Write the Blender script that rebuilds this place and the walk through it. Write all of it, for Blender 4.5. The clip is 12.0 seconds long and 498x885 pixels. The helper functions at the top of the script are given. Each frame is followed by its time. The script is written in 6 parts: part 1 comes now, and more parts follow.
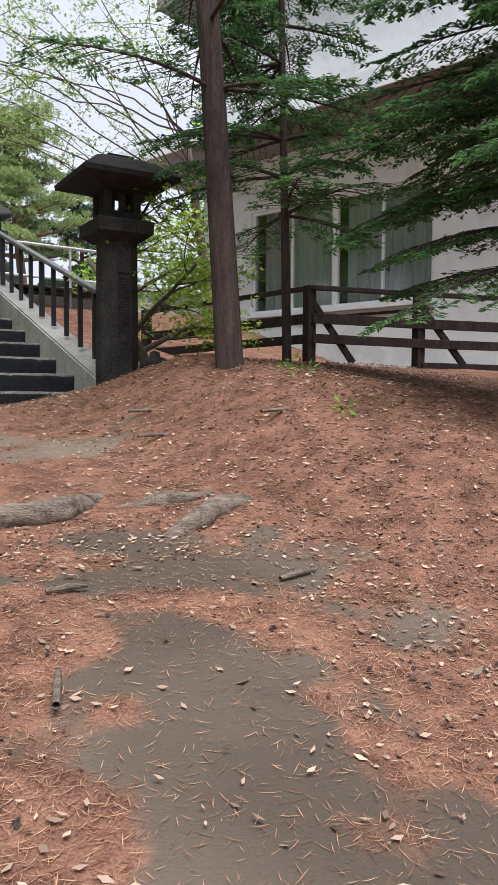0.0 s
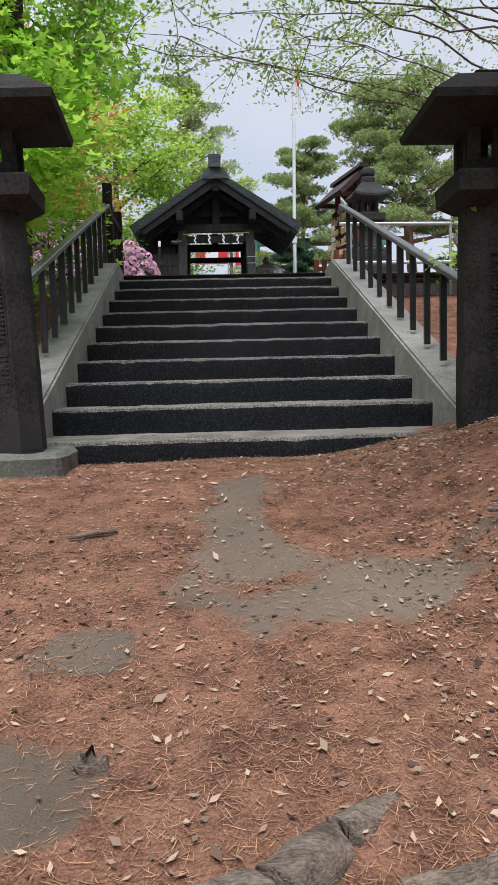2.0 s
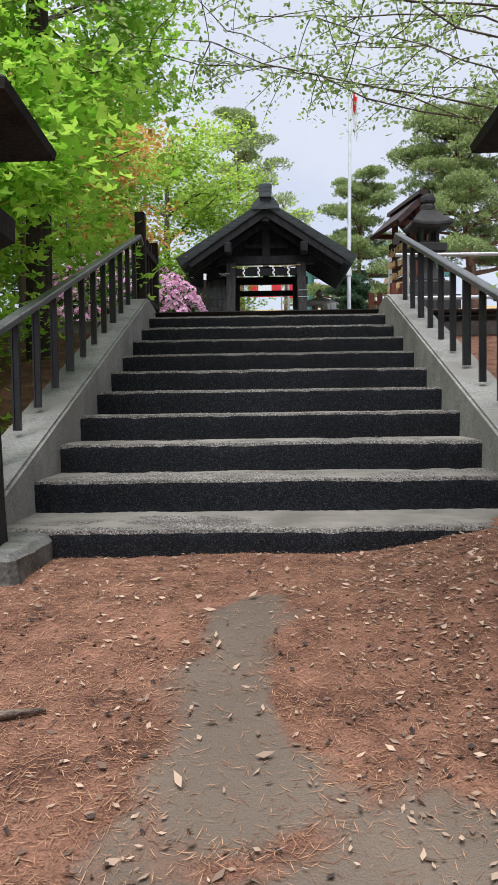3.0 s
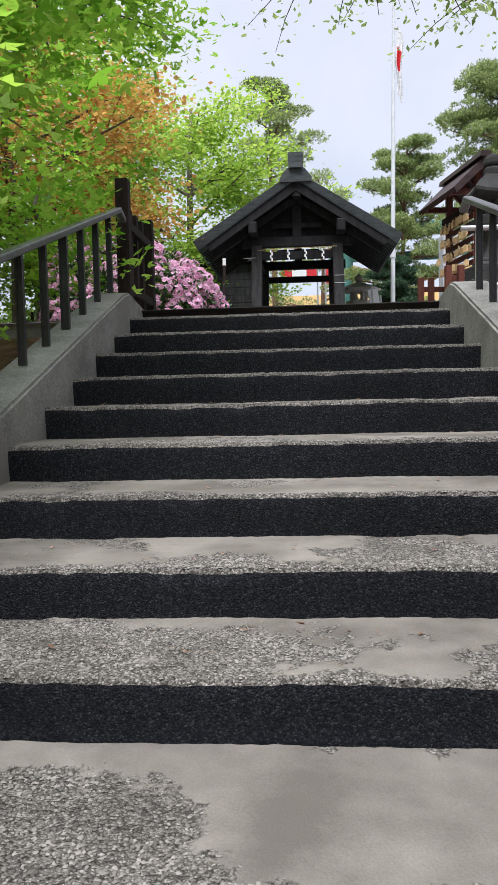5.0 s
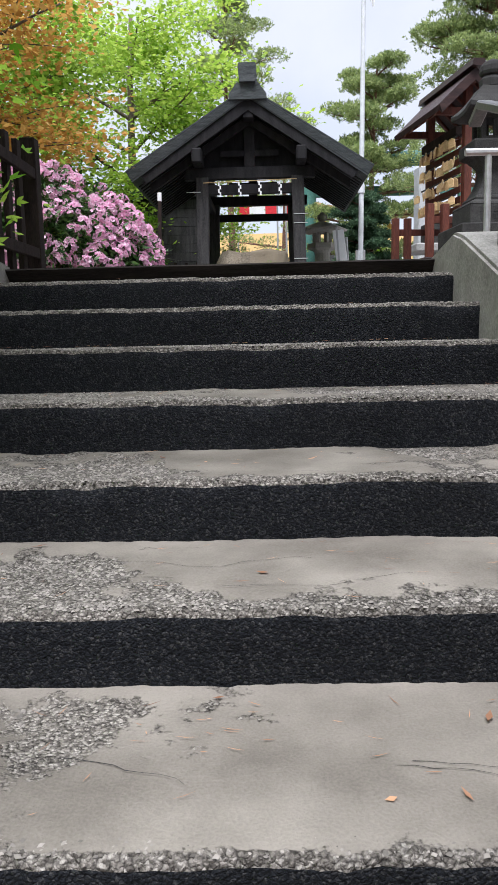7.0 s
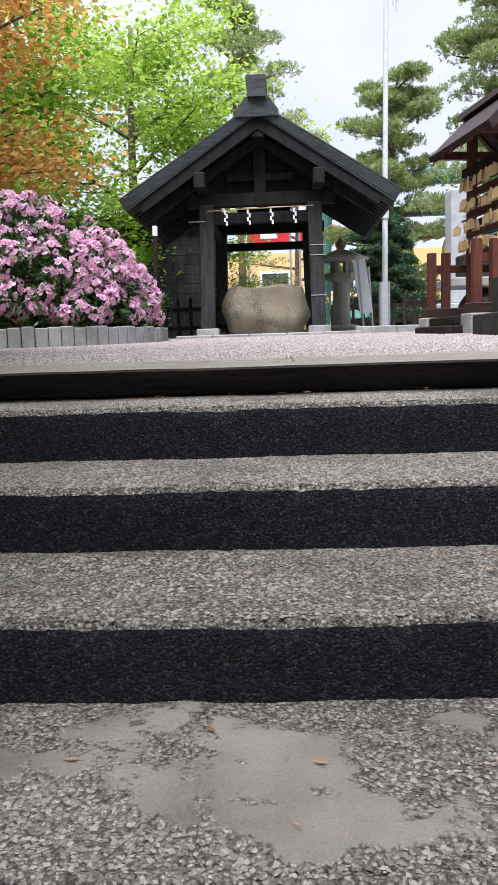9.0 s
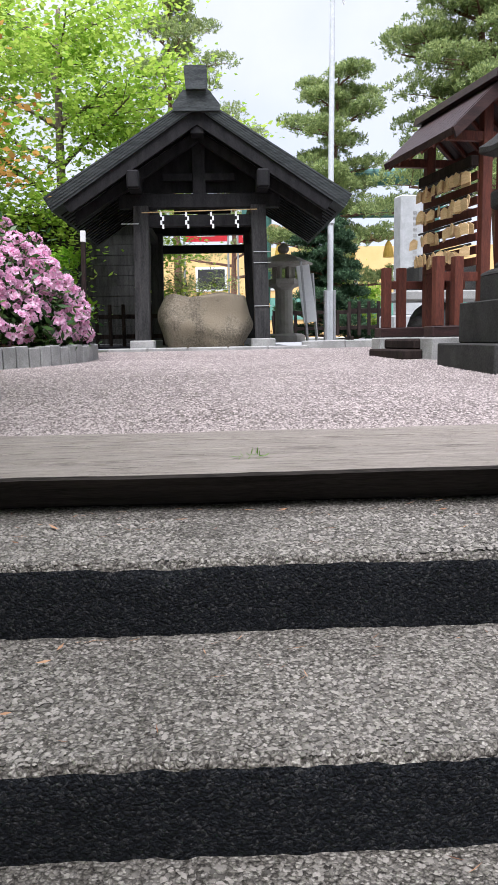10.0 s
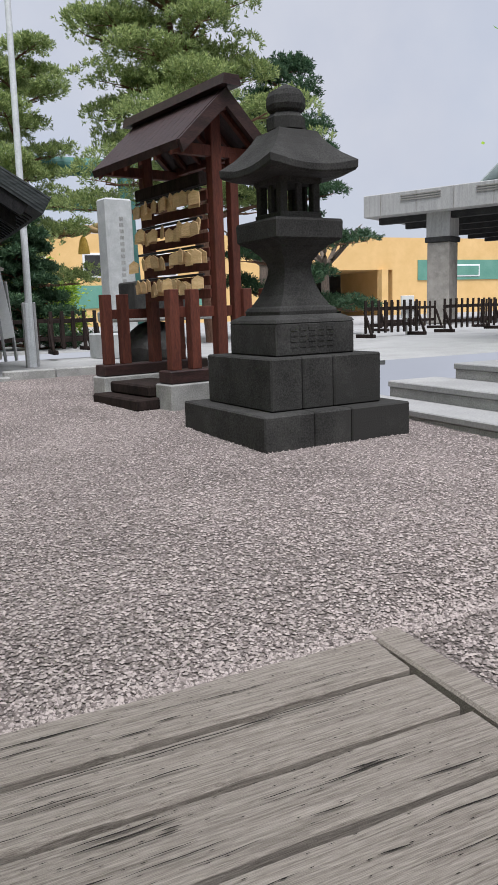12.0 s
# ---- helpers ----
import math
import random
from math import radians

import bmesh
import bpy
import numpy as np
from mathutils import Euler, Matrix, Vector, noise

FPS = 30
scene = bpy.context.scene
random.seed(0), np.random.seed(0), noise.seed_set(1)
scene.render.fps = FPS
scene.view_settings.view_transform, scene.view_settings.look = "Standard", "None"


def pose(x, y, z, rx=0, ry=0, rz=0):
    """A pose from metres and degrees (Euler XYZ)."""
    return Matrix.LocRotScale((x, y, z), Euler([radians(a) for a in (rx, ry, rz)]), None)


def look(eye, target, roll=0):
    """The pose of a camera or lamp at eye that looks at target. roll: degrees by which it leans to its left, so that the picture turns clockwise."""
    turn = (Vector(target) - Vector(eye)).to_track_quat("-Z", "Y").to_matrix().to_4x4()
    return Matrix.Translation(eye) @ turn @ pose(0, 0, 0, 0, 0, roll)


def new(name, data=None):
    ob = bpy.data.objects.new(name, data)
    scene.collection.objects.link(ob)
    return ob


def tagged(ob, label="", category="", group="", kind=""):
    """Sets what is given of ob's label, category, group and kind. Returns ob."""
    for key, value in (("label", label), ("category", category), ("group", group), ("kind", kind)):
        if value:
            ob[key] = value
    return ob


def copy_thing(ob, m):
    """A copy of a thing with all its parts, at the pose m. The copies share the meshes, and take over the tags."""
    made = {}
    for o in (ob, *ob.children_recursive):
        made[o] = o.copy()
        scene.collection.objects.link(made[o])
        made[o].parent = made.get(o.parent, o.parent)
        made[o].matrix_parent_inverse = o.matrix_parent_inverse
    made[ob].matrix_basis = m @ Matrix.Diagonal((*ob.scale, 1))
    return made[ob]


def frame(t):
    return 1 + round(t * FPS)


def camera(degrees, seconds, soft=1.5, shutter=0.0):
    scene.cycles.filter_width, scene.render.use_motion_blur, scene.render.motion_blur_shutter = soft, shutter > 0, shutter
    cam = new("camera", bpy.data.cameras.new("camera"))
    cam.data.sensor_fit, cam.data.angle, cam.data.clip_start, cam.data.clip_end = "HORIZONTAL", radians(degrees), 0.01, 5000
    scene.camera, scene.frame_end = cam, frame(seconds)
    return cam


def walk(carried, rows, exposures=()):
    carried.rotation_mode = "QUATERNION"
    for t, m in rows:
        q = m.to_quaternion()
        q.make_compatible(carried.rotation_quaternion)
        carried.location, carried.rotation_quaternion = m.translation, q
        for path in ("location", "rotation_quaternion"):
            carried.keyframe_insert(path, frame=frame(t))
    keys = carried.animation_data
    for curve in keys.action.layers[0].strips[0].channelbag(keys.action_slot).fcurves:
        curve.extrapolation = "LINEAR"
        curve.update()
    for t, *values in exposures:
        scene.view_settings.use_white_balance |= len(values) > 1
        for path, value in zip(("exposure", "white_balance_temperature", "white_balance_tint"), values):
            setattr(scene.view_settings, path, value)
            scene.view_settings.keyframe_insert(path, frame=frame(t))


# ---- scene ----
cam = camera(36.8, 12.0)
METRES, EYE, TILT, LEAN, TURN = 12.0, 1.25, 0.0, 0.0, -36.3
PATH = [
    (0, (0.79, 0.52, 1.056), (1.877, 2.195, 0.934), 0.4),
    (0.5, (1.138, 0.944, 1.093), (1.914, 2.782, 0.951), -0.7),
    (1, (1.408, 1.404, 1.23), (1.884, 3.338, 1.043), -1.5),
    (1.5, (1.597, 1.875, 1.341), (1.885, 3.844, 1.146), -2.0),
    (2, (1.787, 2.396, 1.456), (1.886, 4.386, 1.283), -1.4),
    (2.5, (1.932, 2.904, 1.574), (1.939, 4.899, 1.427), -0.5),
    (3, (2.006, 3.44, 1.655), (1.958, 5.438, 1.565), -0.8),
    (5, (2.165, 5.637, 2.03), (2.011, 7.627, 1.903), -1.3),
    (5.5, (2.276, 6.208, 2.094), (2.112, 8.196, 1.946), -1.7),
    (6, (2.328, 6.733, 2.155), (2.209, 8.72, 1.961), -1.6),
    (6.5, (2.352, 7.198, 2.225), (2.292, 9.18, 1.96), -1.7),
    (7, (2.334, 7.673, 2.396), (2.273, 9.651, 2.105), -1.3),
    (7.2, (2.328, 7.856, 2.428), (2.295, 9.834, 2.134), -1.2),
    (9, (2.311, 9.358, 2.898), (2.217, 11.34, 2.644), -1.8),
    (9.5, (2.267, 9.75, 3.08), (2.18, 11.732, 2.822), -1.5),
    (10, (2.224, 10.217, 3.216), (2.305, 12.196, 2.936), -1.1),
    (10.5, (2.216, 10.577, 3.324), (2.444, 12.541, 3.025), -2.0),
    (11, (2.205, 10.904, 3.449), (2.673, 12.83, 3.183), -2.2),
    (11.5, (2.21, 11.249, 3.612), (2.929, 13.091, 3.314), -2.0),
    (12, (2.239, 11.586, 3.761), (3.082, 13.365, 3.412), -1.9),
]
walk(cam, [(t, look(eye, target, roll)) for t, eye, target, roll in PATH], ((0.0,0.7,5950,12),(1.5,0.4,5950,11),(3.0,0.55,5950,12),(5.5,0.68,5950,13),(9.5,0.88,5900,16),(11.0,0.74,5950,13),(11.5,0.45,6000,12),(12.0,0.24,6050,12)))

# ---- light ----
SUN_EL, SUN_AZ = 66.0, 190.0
world = bpy.data.worlds.new("world")
scene.world = world
world.use_nodes = True
wn, wl = world.node_tree.nodes, world.node_tree.links
wn.clear()
w_out, w_bg = wn.new("ShaderNodeOutputWorld"), wn.new("ShaderNodeBackground")
w_sky = wn.new("ShaderNodeTexSky")
w_sky.sky_type, w_sky.sun_disc = "NISHITA", False
w_sky.sun_elevation, w_sky.sun_rotation = radians(SUN_EL), radians(SUN_AZ)
w_cl, w_ramp, w_mix = wn.new("ShaderNodeTexNoise"), wn.new("ShaderNodeValToRGB"), wn.new("ShaderNodeMixRGB")
w_cl.inputs["Scale"].default_value, w_cl.inputs["Detail"].default_value, w_cl.inputs["Roughness"].default_value = 2.2, 7, 0.55
w_ramp.color_ramp.elements[0].position, w_ramp.color_ramp.elements[1].position = 0.4, 0.62
w_ramp.color_ramp.elements[0].color, w_ramp.color_ramp.elements[1].color = (0.78, 0.78, 0.78, 1), (1, 1, 1, 1)
w_c2, w_r2 = wn.new("ShaderNodeTexNoise"), wn.new("ShaderNodeValToRGB")
w_c2.inputs["Scale"].default_value, w_c2.inputs["Detail"].default_value = 1.7, 6
w_r2.color_ramp.elements[0].position, w_r2.color_ramp.elements[1].position = 0.36, 0.6
w_r2.color_ramp.elements[0].color, w_r2.color_ramp.elements[1].color = (0.79, 0.81, 0.885, 1), (1, 1, 1.02, 1)
w_sc = wn.new("ShaderNodeMixRGB")
w_sc.blend_type, w_sc.inputs[0].default_value, w_sc.inputs[2].default_value = "MULTIPLY", 1.0, (5.8, 5.8, 5.85, 1)
wl.new(w_c2.outputs["Fac"], w_r2.inputs["Fac"])
wl.new(w_r2.outputs["Color"], w_sc.inputs[1])
wl.new(w_sc.outputs["Color"], w_mix.inputs[2])
wl.new(w_cl.outputs["Fac"], w_ramp.inputs["Fac"])
wl.new(w_ramp.outputs["Color"], w_mix.inputs[0])
wl.new(w_sky.outputs["Color"], w_mix.inputs[1])
wl.new(w_mix.outputs["Color"], w_bg.inputs["Color"])
w_bg.inputs["Strength"].default_value = 0.1
wl.new(w_bg.outputs["Background"], w_out.inputs["Surface"])
sun = new("sun", bpy.data.lights.new("sun", "SUN"))
sun.data.energy, sun.data.angle, sun.data.color = 4.0, radians(40), (1.0, 0.97, 0.93)
_a = radians(SUN_AZ)
_d = Vector((math.sin(_a) * math.cos(radians(SUN_EL)), math.cos(_a) * math.cos(radians(SUN_EL)), math.sin(radians(SUN_EL))))
sun.matrix_world = look(_d * 50, (0, 0, 0))


# ---- materials ----
def mat(name, c1, c2, rough=0.8, scale=6.0, fine=60.0, bump=0.3, metal=0.0, stretch=(1, 1, 1), c3=None, patch=1.2, lo=0.4, hi=0.65,
        rnd=0.0, spec=0.4, trans=0.0, dist=0.01):
    """Two tones mixed at a coarse and a fine scale, an optional third tone in patches, and fine relief."""
    m = bpy.data.materials.new(name)
    m.use_nodes = True
    n, l = m.node_tree.nodes, m.node_tree.links
    b = n["Principled BSDF"]
    tc, mp = n.new("ShaderNodeTexCoord"), n.new("ShaderNodeMapping")
    l.new(tc.outputs["Object"], mp.inputs["Vector"])
    mp.inputs["Scale"].default_value = stretch
    a, f = n.new("ShaderNodeTexNoise"), n.new("ShaderNodeTexNoise")
    for t, s, d in ((a, scale, 6), (f, fine, 4)):
        t.inputs["Scale"].default_value, t.inputs["Detail"].default_value, t.inputs["Roughness"].default_value = s, d, 0.62
        l.new(mp.outputs["Vector"], t.inputs["Vector"])
    add = n.new("ShaderNodeMath")
    add.operation = "MULTIPLY_ADD"
    add.inputs[1].default_value = 0.5
    l.new(f.outputs["Fac"], add.inputs[0])
    half = n.new("ShaderNodeMath")
    half.operation = "MULTIPLY"
    half.inputs[1].default_value = 0.5
    l.new(a.outputs["Fac"], half.inputs[0])
    l.new(half.outputs[0], add.inputs[2])
    r = n.new("ShaderNodeValToRGB")
    r.color_ramp.elements[0].position, r.color_ramp.elements[1].position = lo, hi
    r.color_ramp.elements[0].color, r.color_ramp.elements[1].color = (*c1, 1), (*c2, 1)
    l.new(add.outputs[0], r.inputs["Fac"])
    col = r.outputs["Color"]
    if c3:
        p, pr, mx = n.new("ShaderNodeTexNoise"), n.new("ShaderNodeValToRGB"), n.new("ShaderNodeMixRGB")
        p.inputs["Scale"].default_value, p.inputs["Detail"].default_value, p.inputs["Roughness"].default_value = patch, 7, 0.6
        l.new(mp.outputs["Vector"], p.inputs["Vector"])
        pr.color_ramp.elements[0].position, pr.color_ramp.elements[1].position = 0.53, 0.6
        l.new(p.outputs["Fac"], pr.inputs["Fac"])
        l.new(pr.outputs["Color"], mx.inputs[0])
        l.new(col, mx.inputs[1])
        mx.inputs[2].default_value = (*c3, 1)
        col = mx.outputs["Color"]
    if rnd:
        oi, hsv, mr = n.new("ShaderNodeObjectInfo"), n.new("ShaderNodeHueSaturation"), n.new("ShaderNodeMapRange")
        mr.inputs[3].default_value, mr.inputs[4].default_value = 1 - rnd, 1 + rnd
        l.new(oi.outputs["Random"], mr.inputs[0])
        l.new(mr.outputs[0], hsv.inputs["Value"])
        l.new(col, hsv.inputs["Color"])
        col = hsv.outputs["Color"]
    l.new(col, b.inputs["Base Color"])
    b.inputs["Roughness"].default_value, b.inputs["Metallic"].default_value = rough, metal
    b.inputs["Specular IOR Level"].default_value = spec
    if bump:
        bp = n.new("ShaderNodeBump")
        bp.inputs["Strength"].default_value, bp.inputs["Distance"].default_value = bump, dist
        l.new(add.outputs[0], bp.inputs["Height"])
        l.new(bp.outputs["Normal"], b.inputs["Normal"])
    return m


def leafmat(name, c1, c2, rough=0.5, through_=0.35):
    """Leaves: the tone differs from leaf to leaf, and light comes through them."""
    m = bpy.data.materials.new(name)
    m.use_nodes = True
    n, l = m.node_tree.nodes, m.node_tree.links
    b = n["Principled BSDF"]
    g, r = n.new("ShaderNodeNewGeometry"), n.new("ShaderNodeValToRGB")
    l.new(g.outputs["Random Per Island"], r.inputs["Fac"])
    r.color_ramp.elements[0].color, r.color_ramp.elements[1].color = (*c1, 1), (*c2, 1)
    l.new(r.outputs["Color"], b.inputs["Base Color"])
    b.inputs["Roughness"].default_value = rough
    b.inputs["Specular IOR Level"].default_value = 0.3
    tr, mix = n.new("ShaderNodeBsdfTranslucent"), n.new("ShaderNodeMixShader")
    l.new(r.outputs["Color"], tr.inputs["Color"])
    mix.inputs[0].default_value = through_
    l.new(b.outputs[0], mix.inputs[1])
    l.new(tr.outputs[0], mix.inputs[2])
    l.new(mix.outputs[0], n["Material Output"].inputs["Surface"])
    return m


def stones(name, tones, scale, gap_shade=0.25, bump=0.8, dist=0.008, rough=0.9, base=None):
    """A bed of small stones: a tone for each, shadow painted into the gaps, two sizes mixed; base and an attribute
    named worn lay smooth concrete between.
    """
    m = bpy.data.materials.new(name)
    m.use_nodes = True
    n, l = m.node_tree.nodes, m.node_tree.links
    b = n["Principled BSDF"]
    tc = n.new("ShaderNodeTexCoord")
    wob, mixv = n.new("ShaderNodeTexNoise"), n.new("ShaderNodeMixRGB")
    wob.inputs["Scale"].default_value = scale * 0.7
    mixv.inputs[0].default_value = 0.012
    l.new(tc.outputs["Object"], wob.inputs["Vector"])
    l.new(tc.outputs["Object"], mixv.inputs[1])
    l.new(wob.outputs["Color"], mixv.inputs[2])
    v, v2 = n.new("ShaderNodeTexVoronoi"), n.new("ShaderNodeTexVoronoi")
    v.inputs["Scale"].default_value, v2.inputs["Scale"].default_value = scale, scale * 2.3
    for q in (v, v2):
        l.new(mixv.outputs["Color"], q.inputs["Vector"])
    bw = n.new("ShaderNodeSeparateColor")
    l.new(v.outputs["Color"], bw.inputs["Color"])
    bw2 = n.new("ShaderNodeSeparateColor")
    l.new(v2.outputs["Color"], bw2.inputs["Color"])
    av = n.new("ShaderNodeMath")
    av.operation = "MULTIPLY_ADD"
    av.inputs[1].default_value = 0.35
    l.new(bw2.outputs["Red"], av.inputs[0])
    k65 = n.new("ShaderNodeMath")
    k65.operation = "MULTIPLY"
    k65.inputs[1].default_value = 0.65
    l.new(bw.outputs["Green"], k65.inputs[0])
    l.new(k65.outputs[0], av.inputs[2])
    r = n.new("ShaderNodeValToRGB")
    while len(r.color_ramp.elements) < len(tones):
        r.color_ramp.elements.new(0.5)
    for i, c in enumerate(tones):
        r.color_ramp.elements[i].position = 0.12 + 0.76 * i / (len(tones) - 1)
        r.color_ramp.elements[i].color = (*c, 1)
    l.new(av.outputs[0], r.inputs["Fac"])
    # tone falls towards each stone's edge, a painted shadow between stones
    g = n.new("ShaderNodeMapRange")
    g.inputs[1].default_value, g.inputs[2].default_value, g.inputs[3].default_value, g.inputs[4].default_value = 0.42, 0.75, 1.0, gap_shade
    l.new(v.outputs["Distance"], g.inputs[0])
    mul = n.new("ShaderNodeMixRGB")
    mul.blend_type, mul.inputs[0].default_value = "MULTIPLY", 1.0
    l.new(r.outputs["Color"], mul.inputs[1])
    l.new(g.outputs[0], mul.inputs[2])
    # slow drift of tone over a metre or so
    dn, dr, dm = n.new("ShaderNodeTexNoise"), n.new("ShaderNodeMapRange"), n.new("ShaderNodeMixRGB")
    dn.inputs["Scale"].default_value, dn.inputs["Detail"].default_value = 1.3, 6
    l.new(tc.outputs["Object"], dn.inputs["Vector"])
    dr.inputs[1].default_value, dr.inputs[2].default_value, dr.inputs[3].default_value, dr.inputs[4].default_value = 0.3, 0.7, 0.72, 1.2
    l.new(dn.outputs["Fac"], dr.inputs[0])
    dm.blend_type, dm.inputs[0].default_value = "MULTIPLY", 1.0
    l.new(mul.outputs["Color"], dm.inputs[1])
    l.new(dr.outputs[0], dm.inputs[2])
    col = dm.outputs["Color"]
    hgt = n.new("ShaderNodeMath")
    hgt.operation = "SUBTRACT"
    hgt.inputs[0].default_value = 1.0
    l.new(v.outputs["Distance"], hgt.inputs[1])
    h = hgt.outputs[0]
    if base:
        at, no, ad, rp = n.new("ShaderNodeAttribute"), n.new("ShaderNodeTexNoise"), n.new("ShaderNodeMath"), n.new("ShaderNodeValToRGB")
        at.attribute_name = "worn"
        no.inputs["Scale"].default_value, no.inputs["Detail"].default_value, no.inputs["Roughness"].default_value = 11, 8, 0.7
        ad.operation = "ADD"
        l.new(tc.outputs["Object"], no.inputs["Vector"])
        l.new(at.outputs["Fac"], ad.inputs[0])
        l.new(no.outputs["Fac"], ad.inputs[1])
        rp.color_ramp.elements[0].position, rp.color_ramp.elements[1].position = 0.93, 1.03
        l.new(ad.outputs[0], rp.inputs["Fac"])
        s1, s2, sr = n.new("ShaderNodeTexNoise"), n.new("ShaderNodeTexNoise"), n.new("ShaderNodeValToRGB")
        s1.inputs["Scale"].default_value, s1.inputs["Detail"].default_value = 3.2, 9
        s2.inputs["Scale"].default_value, s2.inputs["Detail"].default_value = 160, 3
        sm = n.new("ShaderNodeMath")
        sm.operation = "MULTIPLY_ADD"
        sm.inputs[1].default_value = 0.25
        for q in (s1, s2):
            l.new(tc.outputs["Object"], q.inputs["Vector"])
        l.new(s2.outputs["Fac"], sm.inputs[0])
        l.new(s1.outputs["Fac"], sm.inputs[2])
        sr.color_ramp.elements[0].position, sr.color_ramp.elements[1].position = 0.45, 0.82
        sr.color_ramp.elements[0].color, sr.color_ramp.elements[1].color = (*base[0], 1), (*base[1], 1)
        l.new(sm.outputs[0], sr.inputs["Fac"])
        cm, hm = n.new("ShaderNodeMixRGB"), n.new("ShaderNodeMixRGB")
        l.new(rp.outputs["Color"], cm.inputs[0])
        l.new(sr.outputs["Color"], cm.inputs[1])
        l.new(col, cm.inputs[2])
        col = cm.outputs["Color"]
        l.new(rp.outputs["Color"], hm.inputs[0])
        l.new(sm.outputs[0], hm.inputs[1])
        l.new(h, hm.inputs[2])
        h = hm.outputs["Color"]
    l.new(col, b.inputs["Base Color"])
    b.inputs["Roughness"].default_value, b.inputs["Specular IOR Level"].default_value = rough, 0.2
    bp = n.new("ShaderNodeBump")
    bp.inputs["Strength"].default_value, bp.inputs["Distance"].default_value = bump, dist
    l.new(h, bp.inputs["Height"])
    l.new(bp.outputs["Normal"], b.inputs["Normal"])
    return m


M_floor = mat("needle_floor", (0.08, 0.038, 0.025), (0.34, 0.172, 0.11), 0.95, 7, 150, 0.9, dist=0.02, spec=0.2)
M_needle = leafmat("fallen_needles", (0.15, 0.064, 0.037), (0.54, 0.31, 0.18), 0.8, 0.1)
M_litter = leafmat("fallen_leaves", (0.07, 0.038, 0.026), (0.54, 0.39, 0.28), 0.8, 0.1)
M_root = mat("root_bark", (0.07, 0.05, 0.037), (0.29, 0.225, 0.172), 0.9, 9, 60, 0.9, stretch=(1, 3, 3), dist=0.02)
M_tread = stones("tread_concrete", ((0.07, 0.062, 0.054), (0.18, 0.163, 0.142), (0.25, 0.227, 0.199), (0.42, 0.39, 0.348)), 120, 0.45, 1.0, 0.009, 0.92, ((0.14, 0.125, 0.106), (0.28, 0.254, 0.218)))
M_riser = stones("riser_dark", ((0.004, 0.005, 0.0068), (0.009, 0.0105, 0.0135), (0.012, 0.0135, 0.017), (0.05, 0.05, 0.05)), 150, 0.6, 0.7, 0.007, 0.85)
M_conc = mat("stringer_concrete", (0.2, 0.192, 0.176), (0.42, 0.405, 0.375), 0.92, 3, 70, 0.5, c3=(0.24, 0.226, 0.204), patch=1.5, spec=0.2)
M_slab = mat("foot_stone", (0.075, 0.073, 0.066), (0.22, 0.212, 0.19), 0.9, 5, 70, 0.7, c3=(0.1, 0.105, 0.08), patch=3.0, spec=0.2)
M_steel = mat("rail_steel", (0.012, 0.012, 0.013), (0.03, 0.03, 0.032), 0.4, 8, 60, 0.15, spec=0.5)
M_railtop = mat("rail_top", (0.08, 0.08, 0.08), (0.15, 0.15, 0.15), 0.38, 8, 60, 0.1, spec=0.5)
M_dstone = mat("dark_stone", (0.014, 0.0125, 0.012), (0.05, 0.046, 0.043), 0.88, 5, 60, 0.6, c3=(0.028, 0.026, 0.024), spec=0.18)
M_andes = mat("andesite", (0.022, 0.0215, 0.0205), (0.066, 0.0645, 0.061), 0.88, 3, 90, 0.6, c3=(0.037, 0.036, 0.034), rnd=0.1, spec=0.2)
M_gravel = stones("gravel", ((0.13, 0.107, 0.099), (0.26, 0.22, 0.206), (0.32, 0.272, 0.255), (0.5, 0.44, 0.415)), 96, 0.45, 0.9, 0.009)
M_pebble = leafmat("pebbles", (0.12, 0.099, 0.092), (0.5, 0.43, 0.405), 0.85, 0.0)
M_aggr = leafmat("step_pebbles", (0.075, 0.068, 0.06), (0.34, 0.31, 0.277), 0.85, 0.0)
M_deck = mat("deck_wood", (0.1, 0.082, 0.069), (0.4, 0.355, 0.312), 0.88, 5, 26, 1.0, stretch=(1.0, 40, 40), rnd=0.08, dist=0.004, spec=0.2, lo=0.34, hi=0.64)
# shade on the deck front and in its gaps painted in; also the cracks
M_deckdark = mat("deck_shade_and_cracks", (0.012, 0.0105, 0.0095), (0.045, 0.038, 0.033), 0.9, 3, 30, 0.5, stretch=(0.6, 8, 8), spec=0.15)
# beams and roof timbers get a darker black than the uprights
M_black = mat("black_wood", (0.006, 0.006, 0.007), (0.028, 0.027, 0.028), 0.8, 3, 40, 0.4, stretch=(4, 1, 1), spec=0.2)
M_blackv = mat("black_wood_upright", (0.016, 0.016, 0.0165), (0.07, 0.068, 0.067), 0.8, 3, 40, 0.5, stretch=(6, 6, 0.7), spec=0.25)
M_shingle = mat("roof_edge", (0.024, 0.029, 0.03), (0.085, 0.094, 0.095), 0.65, 4, 30, 0.5, stretch=(1, 1, 6), spec=0.25)
M_red = mat("red_wood", (0.06, 0.016, 0.01), (0.155, 0.043, 0.025), 0.65, 3, 30, 0.3, stretch=(5, 5, 0.7), rnd=0.12)
M_redroof = mat("dark_red_wood", (0.016, 0.008, 0.0075), (0.06, 0.028, 0.025), 0.5, 3, 30, 0.3, stretch=(1, 6, 6))
M_ema = mat("plaque_wood", (0.5, 0.33, 0.15), (0.72, 0.53, 0.3), 0.65, 5, 40, 0.1, stretch=(1, 1, 6), rnd=0.22)
